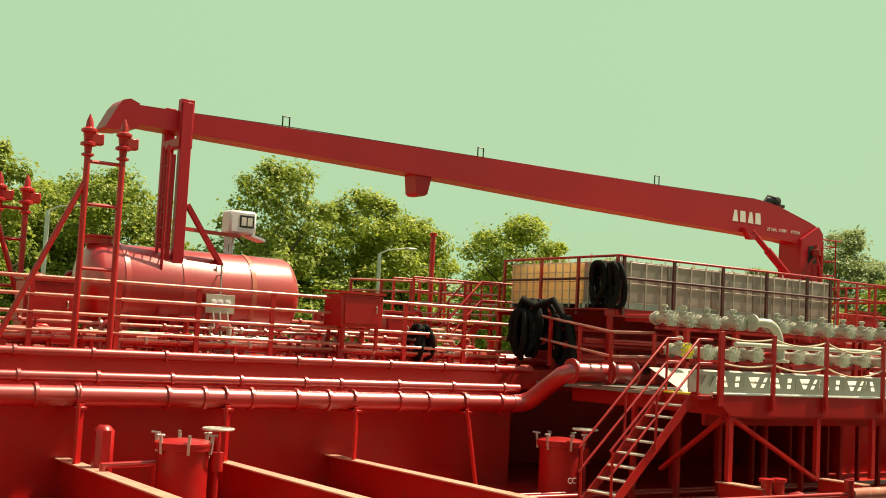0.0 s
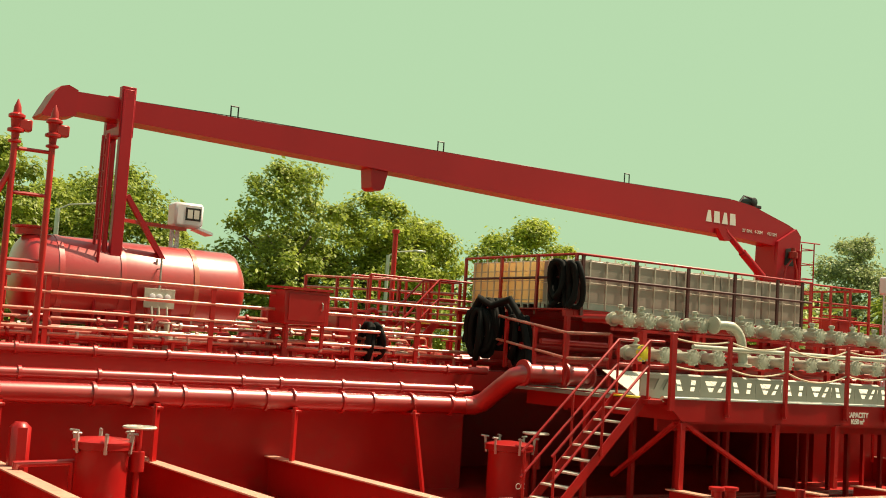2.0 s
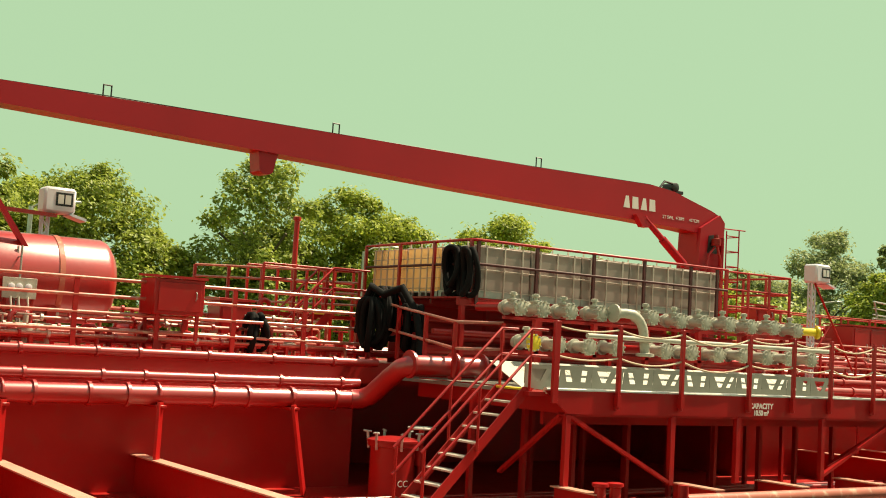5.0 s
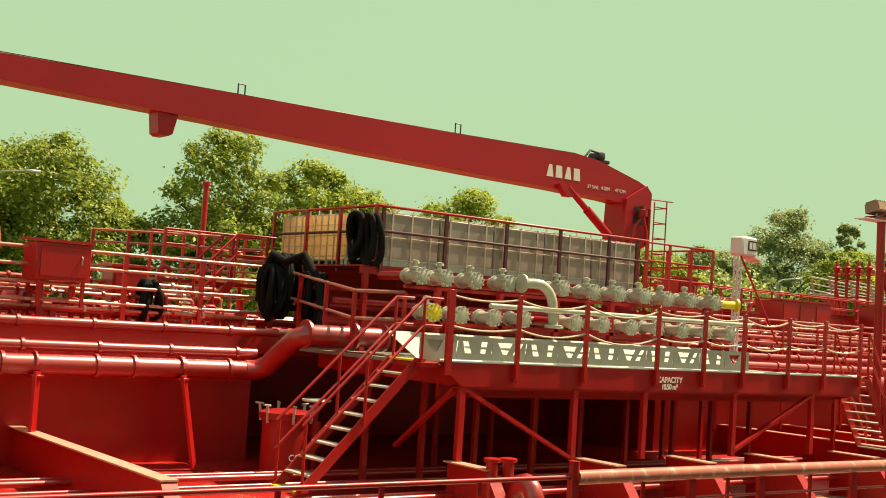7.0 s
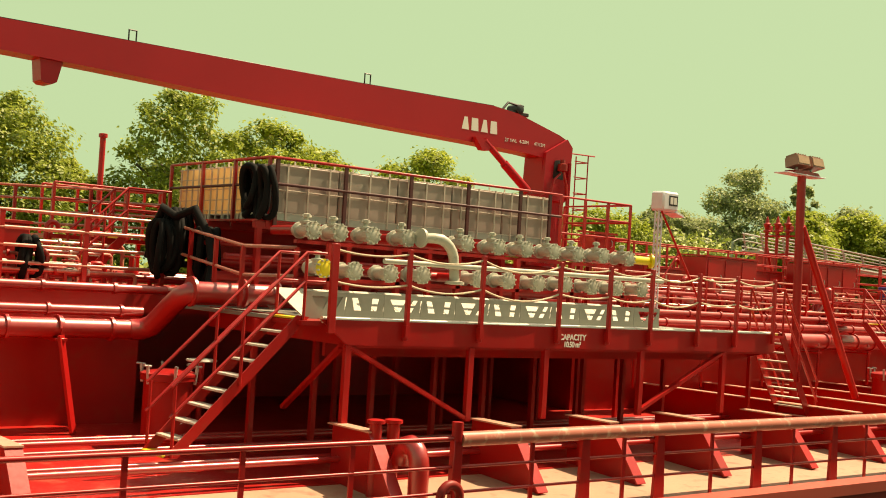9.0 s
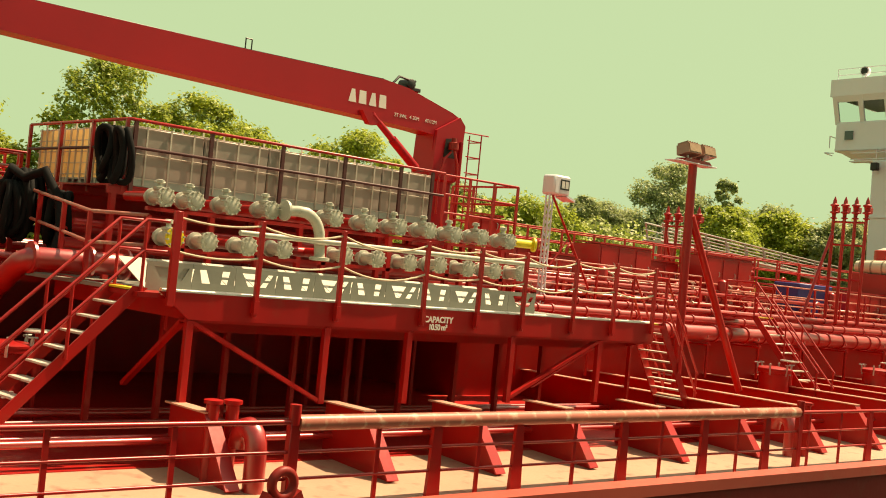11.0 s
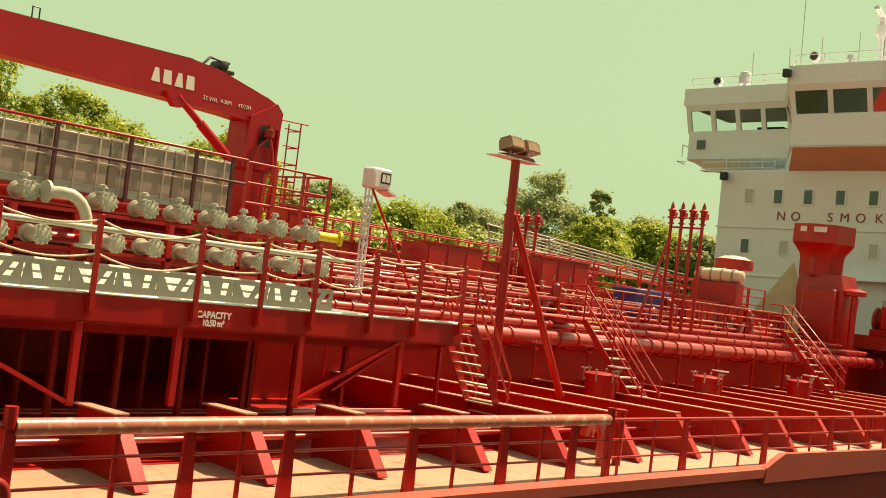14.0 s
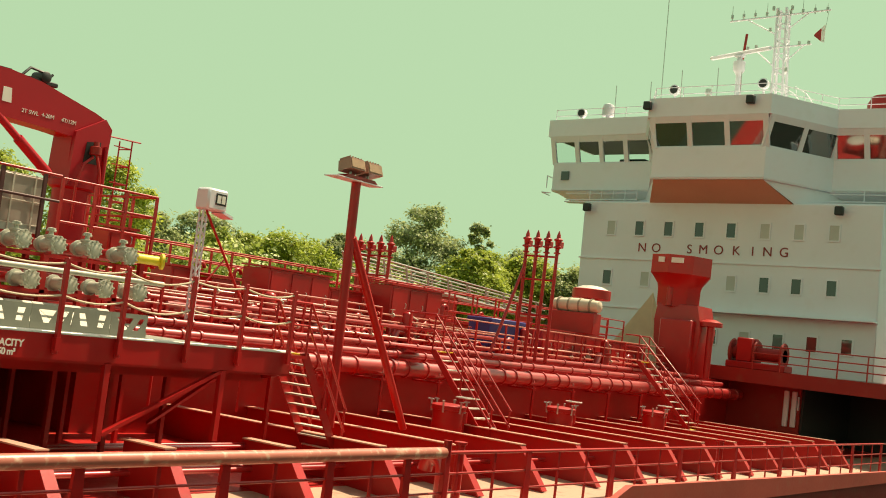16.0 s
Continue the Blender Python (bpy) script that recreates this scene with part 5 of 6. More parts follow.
    for dy in (-0.5, 0.1):
        tube(bm, [(69.0, 20.6 + dy, 17.2), (69.0, 20.9 + dy, 18.6), (69.0, 20.3 + dy, 18.2), (69.0, 19.6 + dy, 17.2)], 0.03, 5)
    part("mast_ladder", bm, WHITE, mast)
    # funnel behind
    bm = B()
    lathe(bm, (74.0, 17.2, 12.2), (0, 0, 1), [(0, 1.0), (4.6, 1.0), (6.5, 0.95), (6.9, 0.7)], 24)
    part("funnel", bm, HULLP, th)
    # flag and its line
    bm = B()
    tube(bm, [(69.7, 19.2, 22.72), (69.62, 19.38, 21.1)], 0.012, 5)
    part("halyard", bm, STEEL, mast)
    for mt, cols in ((LETTER_W, ((0.0, 0.0, 0.95), (0.1, 0.06, 0.92), (0.2, 0.14, 0.86))), (RED, ((0.2, 0.14, 0.86), (0.36, 0.3, 0.72), (0.54, 0.5, 0.58)))):
        bm = B()
        up = [bm.verts.new((69.6 + 0.04 * math.sin(9 * d), 19.3 + d, 21.95 - a)) for d, a, b in cols]
        dn = [bm.verts.new((69.6 + 0.04 * math.sin(9 * d), 19.3 + d, 21.95 - b)) for d, a, b in cols]
        for q in range(2):
            bm.faces.new((up[q], up[q + 1], dn[q + 1], dn[q]))
        ex = bmesh.ops.extrude_face_region(bm, geom=bm.faces[:])
        bmesh.ops.translate(bm, vec=(0.008, 0, 0), verts=[g for g in ex["geom"] if isinstance(g, bmesh.types.BMVert)])
        part("flag", bm, mt, mast, "small red and white flag")
    th.rotation_euler.x = radians(-1.2)
    # poop deck in front of the house
    bm = B()
    po = thing("poop_deck", (60.5, 22.9, 0.6), "red raised poop deck with a dark open recess", "ship deck")
    prism(bm, [(12.05, 3.75), (33.7, 3.75), (33.7, 4.05), (12.05, 4.05)], "x", 60.5, 92)
    part("deck_plate", bm, HULLP, po)
    bm = B()
    box(bm, 62.0, 62.15, 16.6, 33.7, 0.5, 3.748)
    part("bulkhead", bm, HULLP, po)
    # bulkheads inside the recess are coloured near black for its deep shade
    bm = B()
    box(bm, 69.0, 69.15, 12.1, 16.6, 0.5, 3.748)
    part("bulkhead", bm, DARK, po)
    bm = B()
    box(bm, 62.15, 69.0, 16.5, 16.6, 0.5, 3.748)
    part("side_bulkhead", bm, DARK, po)
    bm = B()
    box(bm, 60.45, 60.5, 12.1, 33.6, 3.45, 4.05)
    part("edge_plate", bm, HULLP, po)
    for y in (17.2, 16.85):
        bm = B()
        box(bm, 61.9, 61.998, y - 0.12, y + 0.12, 1.75, 3.3, 0.03)
        part("door_leaf", bm, WHITE, po, "narrow white door leaf")
    bm = B()
    box(bm, 61.85, 61.998, 16.62, 16.68, 2.5, 3.1, 0.02)
    part("notice_box", bm, WHITE, po)


def vent_tower():
    th = thing("vent_tower", (58.0, 21.0, 3.42), "tall red flared ventilator tower with octagonal head", "ventilator")
    bm = B()
    prof = [(19.7, 3.42), (21.0, 3.42), (21.35, 4.1), (21.62, 4.9), (21.66, 5.7), (21.58, 6.4), (19.75, 6.4), (19.5, 5.4)]
    prism(bm, prof, "x", 57.3, 58.9)
    bmesh.ops.bevel(bm, geom=[e for e in bm.edges if abs(e.verts[0].co.x - e.verts[1].co.x) < 0.01], offset=0.05, segments=2, profile=0.5, affect="EDGES")
    part("trunk", bm, RED, th)
    bm = B()
    box(bm, 56.9, 57.32, 19.75, 21.2, 3.42, 5.75, 0.05)
    part("front_casing", bm, RED, th)
    bm = B()
    lathe(bm, (58.1, 21.0, 6.3), (0, 0, 1), [(0, 0.95), (0.75, 0.97), (0.95, 1.02), (1.35, 1.33), (1.37, 1.36), (2.15, 1.36), (2.16, 1.2)], 8)
    hd = part("head", bm, RED, th)
    bm = B()
    tube(bm, [(57.2, 21.0, 6.3), (57.2, 21.0, 7.05)], 0.14, 10)
    part("rib", bm, RED, hd)
    for i in range(2):
        bm = B()
        box(bm, 56.78, 56.85, 21.22 - 0.85 * i, 21.5 - 0.55 * i, 8.1, 8.32)
        part("plate", bm, LETTER_W, hd, "pale plate with unreadable marking")
    th = thing("mushroom_vent", (57.6, 19.2, 3.42), "red mushroom vent on a pipe", "ventilator")
    bm = B()
    lathe(bm, (57.6, 19.2, 3.42), (0, 0, 1), [(0, 0.14), (2.15, 0.14), (2.17, 0.48), (2.34, 0.48), (2.46, 0.2)], 14)
    part("vent", bm, RED, th)
    th = thing("canvas_cover", (60.2, 23.5, 3.42), "pale canvas cover stretched to a point", "cover")
    bm = B()
    v = [bm.verts.new(p) for p in ((59.0, 25.2, 3.42), (59.0, 22.4, 3.42), (61.6, 22.4, 3.42), (61.6, 25.2, 3.42), (60.4, 23.3, 7.0))]
    bm.faces.new(v[:4])
    for i in range(4):
        bm.faces.new((v[i], v[(i + 1) % 4], v[4]))
    part("canvas", bm, SUNCANVAS, th)
    # winch with drum before the house
    th = thing("mooring_winch", (61.8, 18.8, 4.05), "dark red mooring winch with drum and warping head", "winch")
    for y in (19.7, 18.6, 17.4):
        bm = B()
        lathe(bm, (61.8, y, 4.75), (0, 1, 0), [(0, 0.55), (0.06, 0.6), (0.12, 0.55)], 18)
        part("drum_flange", bm, HULLP, th)
    bm = B()
    lathe(bm, (61.8, 17.4, 4.75), (0, 1, 0), [(0, 0.3), (2.3, 0.3)], 14)
    part("drum", bm, HULLP, th)
    bm = B()
    box(bm, 61.3, 62.3, 17.2, 19.9, 4.05, 4.35, 0.03)
    box(bm, 61.4, 62.2, 18.75, 19.5, 4.35, 5.4, 0.05)
    part("frame", bm, RED, th)


# ---- trunk top clutter ----
def trunk_things():
    railing("trunk_railing", "red trunk edge railing beside the cargo pipes", [(-13, 20.5, 3.42), (16.1, 20.6, 3.42)], 1.27, (1.0, 0.76, 0.52, 0.28), 1.55, 0.034, rail_mat=RAILP)
    railing("trunk_railing", "red railing sloping down round the hose station", [(16.15, 20.55, 3.66), (16.15, 17.65, 3.27), (17.0, 17.3, 3.30)], 1.03, (1.0, 0.52), 1.1, 0.028, rail_mat=RAILP)
    railing("trunk_railing", "red trunk edge railing beside the cargo pipes", [(27.4, 20.4, 3.42), (37.0, 20.4, 3.42)], 1.05, (1.0, 0.7, 0.4), 1.5, 0.024, rail_mat=RAILP)
    railing("trunk_railing", "red trunk edge railing beside the cargo pipes", [(38.4, 20.4, 3.42), (55.8, 20.4, 3.42)], 1.05, (1.0, 0.7, 0.4), 1.7, 0.024, rail_mat=RAILP)
    railing("far_railing", "red railing along the far edge of the trunk", [(30, 25.8, 3.42), (55, 25.8, 3.42)], 1.1, (1.0, 0.7, 0.4), 2.0, 0.024)
    railing("catwalk_railing", "thin red catwalk railing with mesh over the trunk", [(15.1, 24.4, 4.4), (17.4, 24.4, 4.4)], 1.05, (1.0, 0.7, 0.4, 0.1), 0.9, 0.022)
    railing("catwalk_railing", "thin red catwalk railing with mesh over the trunk", [(14.9, 23.2, 4.38), (17.2, 23.2, 4.38)], 1.05, (1.0, 0.7, 0.4, 0.1), 0.9, 0.022)
    th = thing("catwalk", (15.0, 23.8, 3.42), "red raised catwalk across the trunk", "walkway")
    bm = B()
    box(bm, 14.8, 17.4, 23.2, 24.45, 4.30, 4.38)
    part("floor", bm, RED, th)
    for x in (14.9, 16.1, 17.3):
        for y in (23.3, 24.35):
            bm = B()
            box(bm, x - 0.04, x + 0.04, y - 0.04, y + 0.04, 3.42, 4.31)
            part("leg", bm, RED, th)
    # crane station railing and gear past the containers
    railing("platform_railing", "red railing round the crane platform", [(24.75, 18.7, 4.75), (27.05, 18.7, 4.75), (27.05, 20.9, 4.75)], 1.22, (1.0, 0.66, 0.33), 0.75, 0.022)
    th = thing("crane_platform", (27.4, 19.9, 3.17), "red steel access platform below the crane", "platform")
    bm = B()
    box(bm, 25.6, 27.1, 18.6, 21.1, 4.68, 4.76)
    part("floor", bm, RED, th)
    for x in (25.8, 26.9):
        bm = B()
        box(bm, x - 0.05, x + 0.05, 18.7, 18.8, 3.17, 4.7)
        part("leg", bm, RED, th)
        bm = B()
        box(bm, x - 0.05, x + 0.05, 21.0, 21.1, 3.42, 4.7)
        part("leg", bm, RED, th)
    locker(11.25, 12.22, 20.15, 20.85, 4.12, 4.84, "closed red locker on legs above the trunk railing")
    locker(33.3, 35.7, 21.3, 22.3, 3.87, 5.15, "large red deck box on the trunk", feet=True)
    locker(38.5, 41.1, 21.3, 22.2, 4.0, 5.25, "red steel deck box on the trunk", feet=True)
    locker(36.8, 38.3, 22.2, 23.0, 3.87, 4.9, "red steel deck box on the trunk", feet=True)
    locker(46.8, 51.5, 20.9, 22.0, 3.42, 4.6, "long red deck house on the trunk", feet=False)
    locker(26.2, 26.9, 19.0, 19.5, 4.76, 5.3, "red switch box beside the crane", feet=False)
    locker(31.6, 32.6, 21.6, 22.6, 3.87, 4.7, "red valve cabinet on the trunk", feet=True)
    locker(52.0, 55.6, 21.2, 22.4, 3.42, 4.5, "long red deck house on the trunk", feet=False)
    th = thing("blue_crate", (44.8, 21.4, 3.42), "blue plastic crate on the trunk", "crate")
    bm = B()
    box(bm, 43.6, 45.7, 21.0, 21.9, 3.42, 4.55, 0.04)
    part("body", bm, BLUE, th)
    bm = B()
    box(bm, 43.55, 45.75, 20.95, 21.95, 4.50, 4.66, 0.03)
    part("rim", bm, BLUE, th)
    th = thing("life_raft", (48.6, 21.4, 4.6), "pale life raft drum strapped on a red cradle", "life raft")
    bm = B()
    lathe(bm, (50.0, 20.4, 5.62), (0, 1, 0), [(0, 0.08), (0.06, 0.22), (0.5, 0.26), (0.95, 0.28), (1.4, 0.26), (1.95, 0.22), (2.05, 0.08)], 18)
    part("drum", bm, CANVAS, th)
    for y in (20.75, 21.2, 21.65, 22.1):
        bm = B()
        lathe(bm, (50.0, y, 5.62), (0, 1, 0), [(0, 0.25), (0.002, 0.295), (0.06, 0.295), (0.062, 0.25)], 18)
        part("strap", bm, SHUTSTRAP, th)
    bm = B()
    box(bm, 49.7, 50.3, 20.5, 22.4, 4.58, 5.36, 0.02)
    part("cradle", bm, RED, th)
    th = thing("capstan", (51.2, 21.5, 4.6), "red drum-headed capstan with a pale top", "capstan")
    bm = B()
    lathe(bm, (51.2, 21.5, 5.95), (0, 0, 1), [(0, 0.70), (0.02, 0.74), (0.36, 0.74), (0.38, 0.70)], 24)
    tube(bm, [(51.2, 21.5, 4.5), (51.2, 21.5, 6.0)], 0.3, 12)
    part("drum", bm, RED, th)
    bm = B()
    lathe(bm, (51.2, 21.5, 6.325), (0, 0, 1), [(0, 0.68), (0.12, 0.4), (0.16, 0.05)], 24)
    part("cap", bm, NOSE, th, "pale worn cap")
    # tall slender vent pipe
    for x, y, top, r in ((16.6, 25.0, 6.75, 0.065),):
        th = thing("vent_pipe", (x, y, 3.42), "slender red vent pipe with a flanged cap", "vent pipe", "vent pipes")
        bm = B()
        tube(bm, [(x, y, 3.42), (x, y, top - 0.1)], r, 10)
        part("pipe", bm, RED, th)
        bm = B()
        lathe(bm, (x, y, top - 0.12), (0, 0, 1), [(0, r), (0.01, r * 1.5), (0.09, r * 1.5), (0.1, r)], 12)
        part("cap", bm, RED, th)
    vent_posts((6.0, 20.05, 3.42), 2, 0.62, 4.12, "pair of red vent posts with pressure valves and a raking brace", "x", 1.35, -1)
    vent_posts((5.2, 22.6, 3.42), 2, 0.5, 3.25, "pair of red vent posts with pressure valves", "x", 0.8, 1)
    vent_posts((43.4, 19.85, 3.42), 4, 0.385, 4.2, "four red vent posts with pressure valves and a raking brace", "y", 1.5, -1)
    vent_posts((41.0, 24.8, 3.42), 4, 0.43, 3.5, "four red vent posts with pressure valves on the trunk", "y", 1.0, 1)
    stairs((14.95, 22.1, 3.42), 0, 0.6, 0.96, 0.9, 5, "short red steps up to the cross catwalk", ext=0.9)
    railing("catwalk_railing", "thin red catwalk railing with mesh over the trunk", [(13.6, 23.9, 4.3), (17.0, 22.6, 4.38)], 1.0, (1.0, 0.75, 0.5, 0.25), 0.8, 0.026, rail_mat=RAILP)
    th = thing("instrument_board", (9.1, 21.3, 3.42), "pale instrument board with small pipes beside the tank", "board")
    bm = B()
    box(bm, 8.9, 9.5, 21.30, 21.33, 4.25, 4.62, 0.004)
    part("board", bm, PALE, th)
    for dx in (0.05, 0.52):
        bm = B()
        box(bm, 8.9 + dx, 8.95 + dx, 21.335, 21.385, 3.42, 4.6)
        part("leg", bm, RED, th)
    for dx in (0.1, 0.24, 0.4):
        bm = B()
        lathe(bm, (8.95 + dx, 21.27, 4.46), (0, 1, 0), [(0, 0.05), (0.004, 0.06), (0.03, 0.06)], 12)
        part("gauge", bm, WHITE, th)
        bm = B()
        tube(bm, [(8.95 + dx, 21.29, 4.28), (8.97 + dx, 21.24, 4.0), (8.85 + dx * 1.6, 21.22, 3.6), (8.85 + dx * 1.6, 21.22, 3.42)], 0.018, 6)
        part("impulse_pipe", bm, NOSE, th)
    th = thing("cable_arm", (8.5, 21.9, 5.9), "red arm carrying cables from the boom rest", "arm")
    bm = B()
    beam(bm, (8.45, 21.95, 5.90), (10.15, 22.75, 5.92), 0.12, 0.07)
    part("arm", bm, RED, th)
    number_sign((10.0, 22.9, 3.42), 5.97, "white indicator box with dark panel on a lattice post", 0)
    number_sign((29.35, 19.8, 3.2), 6.06, "white indicator box with dark panel on a lattice post", 1.7)
    # gangway stowed along the far side
    th = thing("gangway", (49.5, 27.2, 0.95), "pale aluminium gangway stowed along the far side", "gangway")
    lift = lambda x: 5.80 - 0.05 * (x - 44.0)
    for y in (26.9, 27.7):
        for dz, r in ((0.0, 0.05), (0.16, 0.03), (0.40, 0.025), (0.66, 0.035)):
            bm = B()
            tube(bm, [(43.5, y, lift(43.5) + dz), (57.0, y, lift(57.0) + dz)], r, 6)
            part("chord", bm, STEEL, th)
        for k in range(10):
            x = 43.8 + 1.4 * k
            bm = B()
            tube(bm, [(x, y, lift(x)), (x - 0.22, y, lift(x) + 0.68)], 0.04, 6)
            part("stanchion", bm, STEEL, th)
    for k in range(34):
        x = 43.6 + 0.39 * k
        bm = B()
        box(bm, x, x + 0.14, 26.9, 27.7, lift(x) - 0.03, lift(x) + 0.02)
        part("tread", bm, STEEL, th)
    for x in (44.5, 50.0, 56.0):
        bm = B()
        box(bm, x - 0.06, x + 0.06, 26.9, 27.7, 0.9, lift(x) - 0.04)
        part("support", bm, RED, th)
    # small pipework across the trunk: cross lines, valves and drains
    rnd = random.Random(5)
    for k in range(46):
        x = -6 + 1.28 * k + rnd.uniform(-0.3, 0.3)
        if 17 < x < 29:
            continue
        y = rnd.choice((20.9, 21.3, 21.0))
        th = thing("trunk_valve", (x, y, 3.42), "small red valve with handwheel on trunk pipework", "valve", "trunk valves")
        h = rnd.uniform(0.3, 0.75)
        bm = B()
        tube(bm, [(x, y, 3.42), (x, y, 3.42 + h)], 0.05, 8)
        lathe(bm, (x, y, 3.42 + h * 0.4), (0, 0, 1), [(0, 0.06), (0.02, 0.13), (0.12, 0.13), (0.14, 0.06)], 10)
        tube(bm, [(x - 0.35, y, 3.42 + h * 0.45), (x + 0.35, y, 3.42 + h * 0.45), (x + 0.42, y, 3.42)], 0.045, 7)
        part("body", bm, RED if k % 4 else PALE, th)
        bm = B()
        tube(bm, [(x + 0.15 * math.cos(a), y + 0.15 * math.sin(a), 3.44 + h) for a in [i * math.pi / 6 for i in range(12)]], 0.016, 5, True)
        tube(bm, [(x - 0.15, y, 3.44 + h), (x + 0.15, y, 3.44 + h)], 0.012, 5)
        part("handwheel", bm, NOSE if k % 3 == 0 else RED, th)
    for y, z, r in ((20.75, 3.62, 0.05), (21.2, 3.58, 0.07), (23.2, 3.6, 0.08), (24.4, 3.62, 0.1), (25.2, 3.6, 0.06)):
        th = thing("trunk_pipe", (-13, y, 3.42), "thin red service pipe along the trunk top", "pipe", "trunk pipes")
        bm = B()
        tube(bm, [(-13, y, z), (58, y, z)], r, 8)
        part("pipe", bm, PIPE, th)
        x = -12.0
        while x < 58:
            bm = B()
            box(bm, x - 0.05, x + 0.05, y - 0.07, y + 0.07, 3.42, z - r * 0.6)
            part("saddle", bm, RED, th)
            x += 3.4
    # upright deck pipes near the side
    for x, y in ((16.32, 13.75), (16.62, 13.72), (30.75, 13.05), (44.5, 13.1)):
        th = thing("sounding_pipe", (x, y, 0.7), "short red sounding pipe with a flanged cap", "pipe", "sounding pipes")
        bm = B()
        tube(bm, [(x, y, 0.66), (x, y, 1.78)], 0.095, 10)
        part("pipe", bm, RED, th)
        bm = B()
        lathe(bm, (x, y, 1.76), (0, 0, 1), [(0, 0.10), (0.01, 0.135), (0.06, 0.135), (0.07, 0.09)], 12)
        part("cap", bm, RED, th)
    for x in (16.65, 30.3):
        th = thing("gooseneck_vent", (x, 13.1, 0.66), "thick red bent vent pipe on deck", "vent pipe", "vent pipes")
        bm = B()
        pts = [(x, 13.1, 0.66), (x, 13.1, 1.2)] + [(x, 13.1 + 0.22 - 0.22 * math.cos(a), 1.2 + 0.3 * math.sin(a)) for a in [i * math.pi / 8 for i in range(1, 9)]]
        tube(bm, pts, 0.15, 12)
        part("pipe", bm, PIPE, th)


def hatches():
    tank_hatch((7.15, 17.7, 0.88), "red tank hatch with clamps and bright handwheel", letters=False)
    first = tank_hatch((14.95, 17.7, 0.88), "lettered red tank hatch with clamps and bright handwheel")
    for x, y in ((36.2, 17.2), (42.8, 17.6), (49.5, 17.6)):
        place_copy(first, x, y, 0.88)
    th = thing("drain_pipe", (6.4, 17.9, 1.0), "short bright-topped red drain pipe beside the hatch", "pipe")
    bm = B()
    tube(bm, [(5.95, 17.95, 1.64), (5.95, 17.95, 1.74), (6.75, 17.85, 1.78), (6.78, 17.85, 0.95)], 0.055, 10)
    part("pipe", bm, PIPE, th)
    th = thing("deck_hose_reel", (5.9, 18.2, 0.9), "rounded red reel housing on deck", "housing")
    bm = B()
    box(bm, 5.95, 6.25, 18.3, 18.6, 0.9, 2.32, 0.08)
    part("housing", bm, RED, th)


def deck_stairs_all():
    stairs((13.6, 15.15, 1.25), 0, 0.72, 1.97, 2.0, 9, "red inclined deck stairs with handrails up to the platform", ext=0.35)
    stairs((29.27, 15.35, 1.2), 180, 0.8, 2.0, 1.36, 10, "red inclined deck stairs with handrails down from the platform", ext=0.7)
    stairs((37.3, 16.3, 1.15), 90, 0.82, 2.3, 2.1, 10, "red inclined deck stairs crossing the cargo pipes", ext=1.0)
    stairs((52.4, 17.35, 1.55), 90, 0.8, 2.25, 2.3, 10, "red inclined deck stairs up to the poop", ext=0.6)
    th = thing("stair_landing", (15.7, 15.2, 3.1), "red landing at the stair head", "platform")
    bm = B()
    box(bm, 15.5, 16.3, 14.64, 15.6, 3.12, 3.19)
    part("plate", bm, RED, th)
    th = thing("stair_landing", (27.5, 15.4, 3.1), "red landing at the stair head", "platform")
    bm = B()
    box(bm, 27.17, 27.95, 14.9, 15.8, 3.12, 3.18)
    part("plate", bm, RED, th)
    bm = B()
    box(bm, 27.85, 27.93, 15.68, 15.76, 1.0, 3.118)
    part("leg", bm, RED, th)
    th = thing("pipe_crossing", (37.3, 19.2, 3.42), "red step-over platform above the cargo pipes", "platform")
    bm = B()
    box(bm, 36.9, 37.7, 18.3, 20.4, 3.42, 3.47)
    part("plate", bm, RED, th)
    railing("poop_railing", "dark red railing along the poop deck edge", [(60.6, 18.4, 4.05), (60.6, 12.3, 4.05), (66.0, 12.3, 4.05)], 1.05, (1.0, 0.68, 0.36), 1.2, 0.024, HULLP)


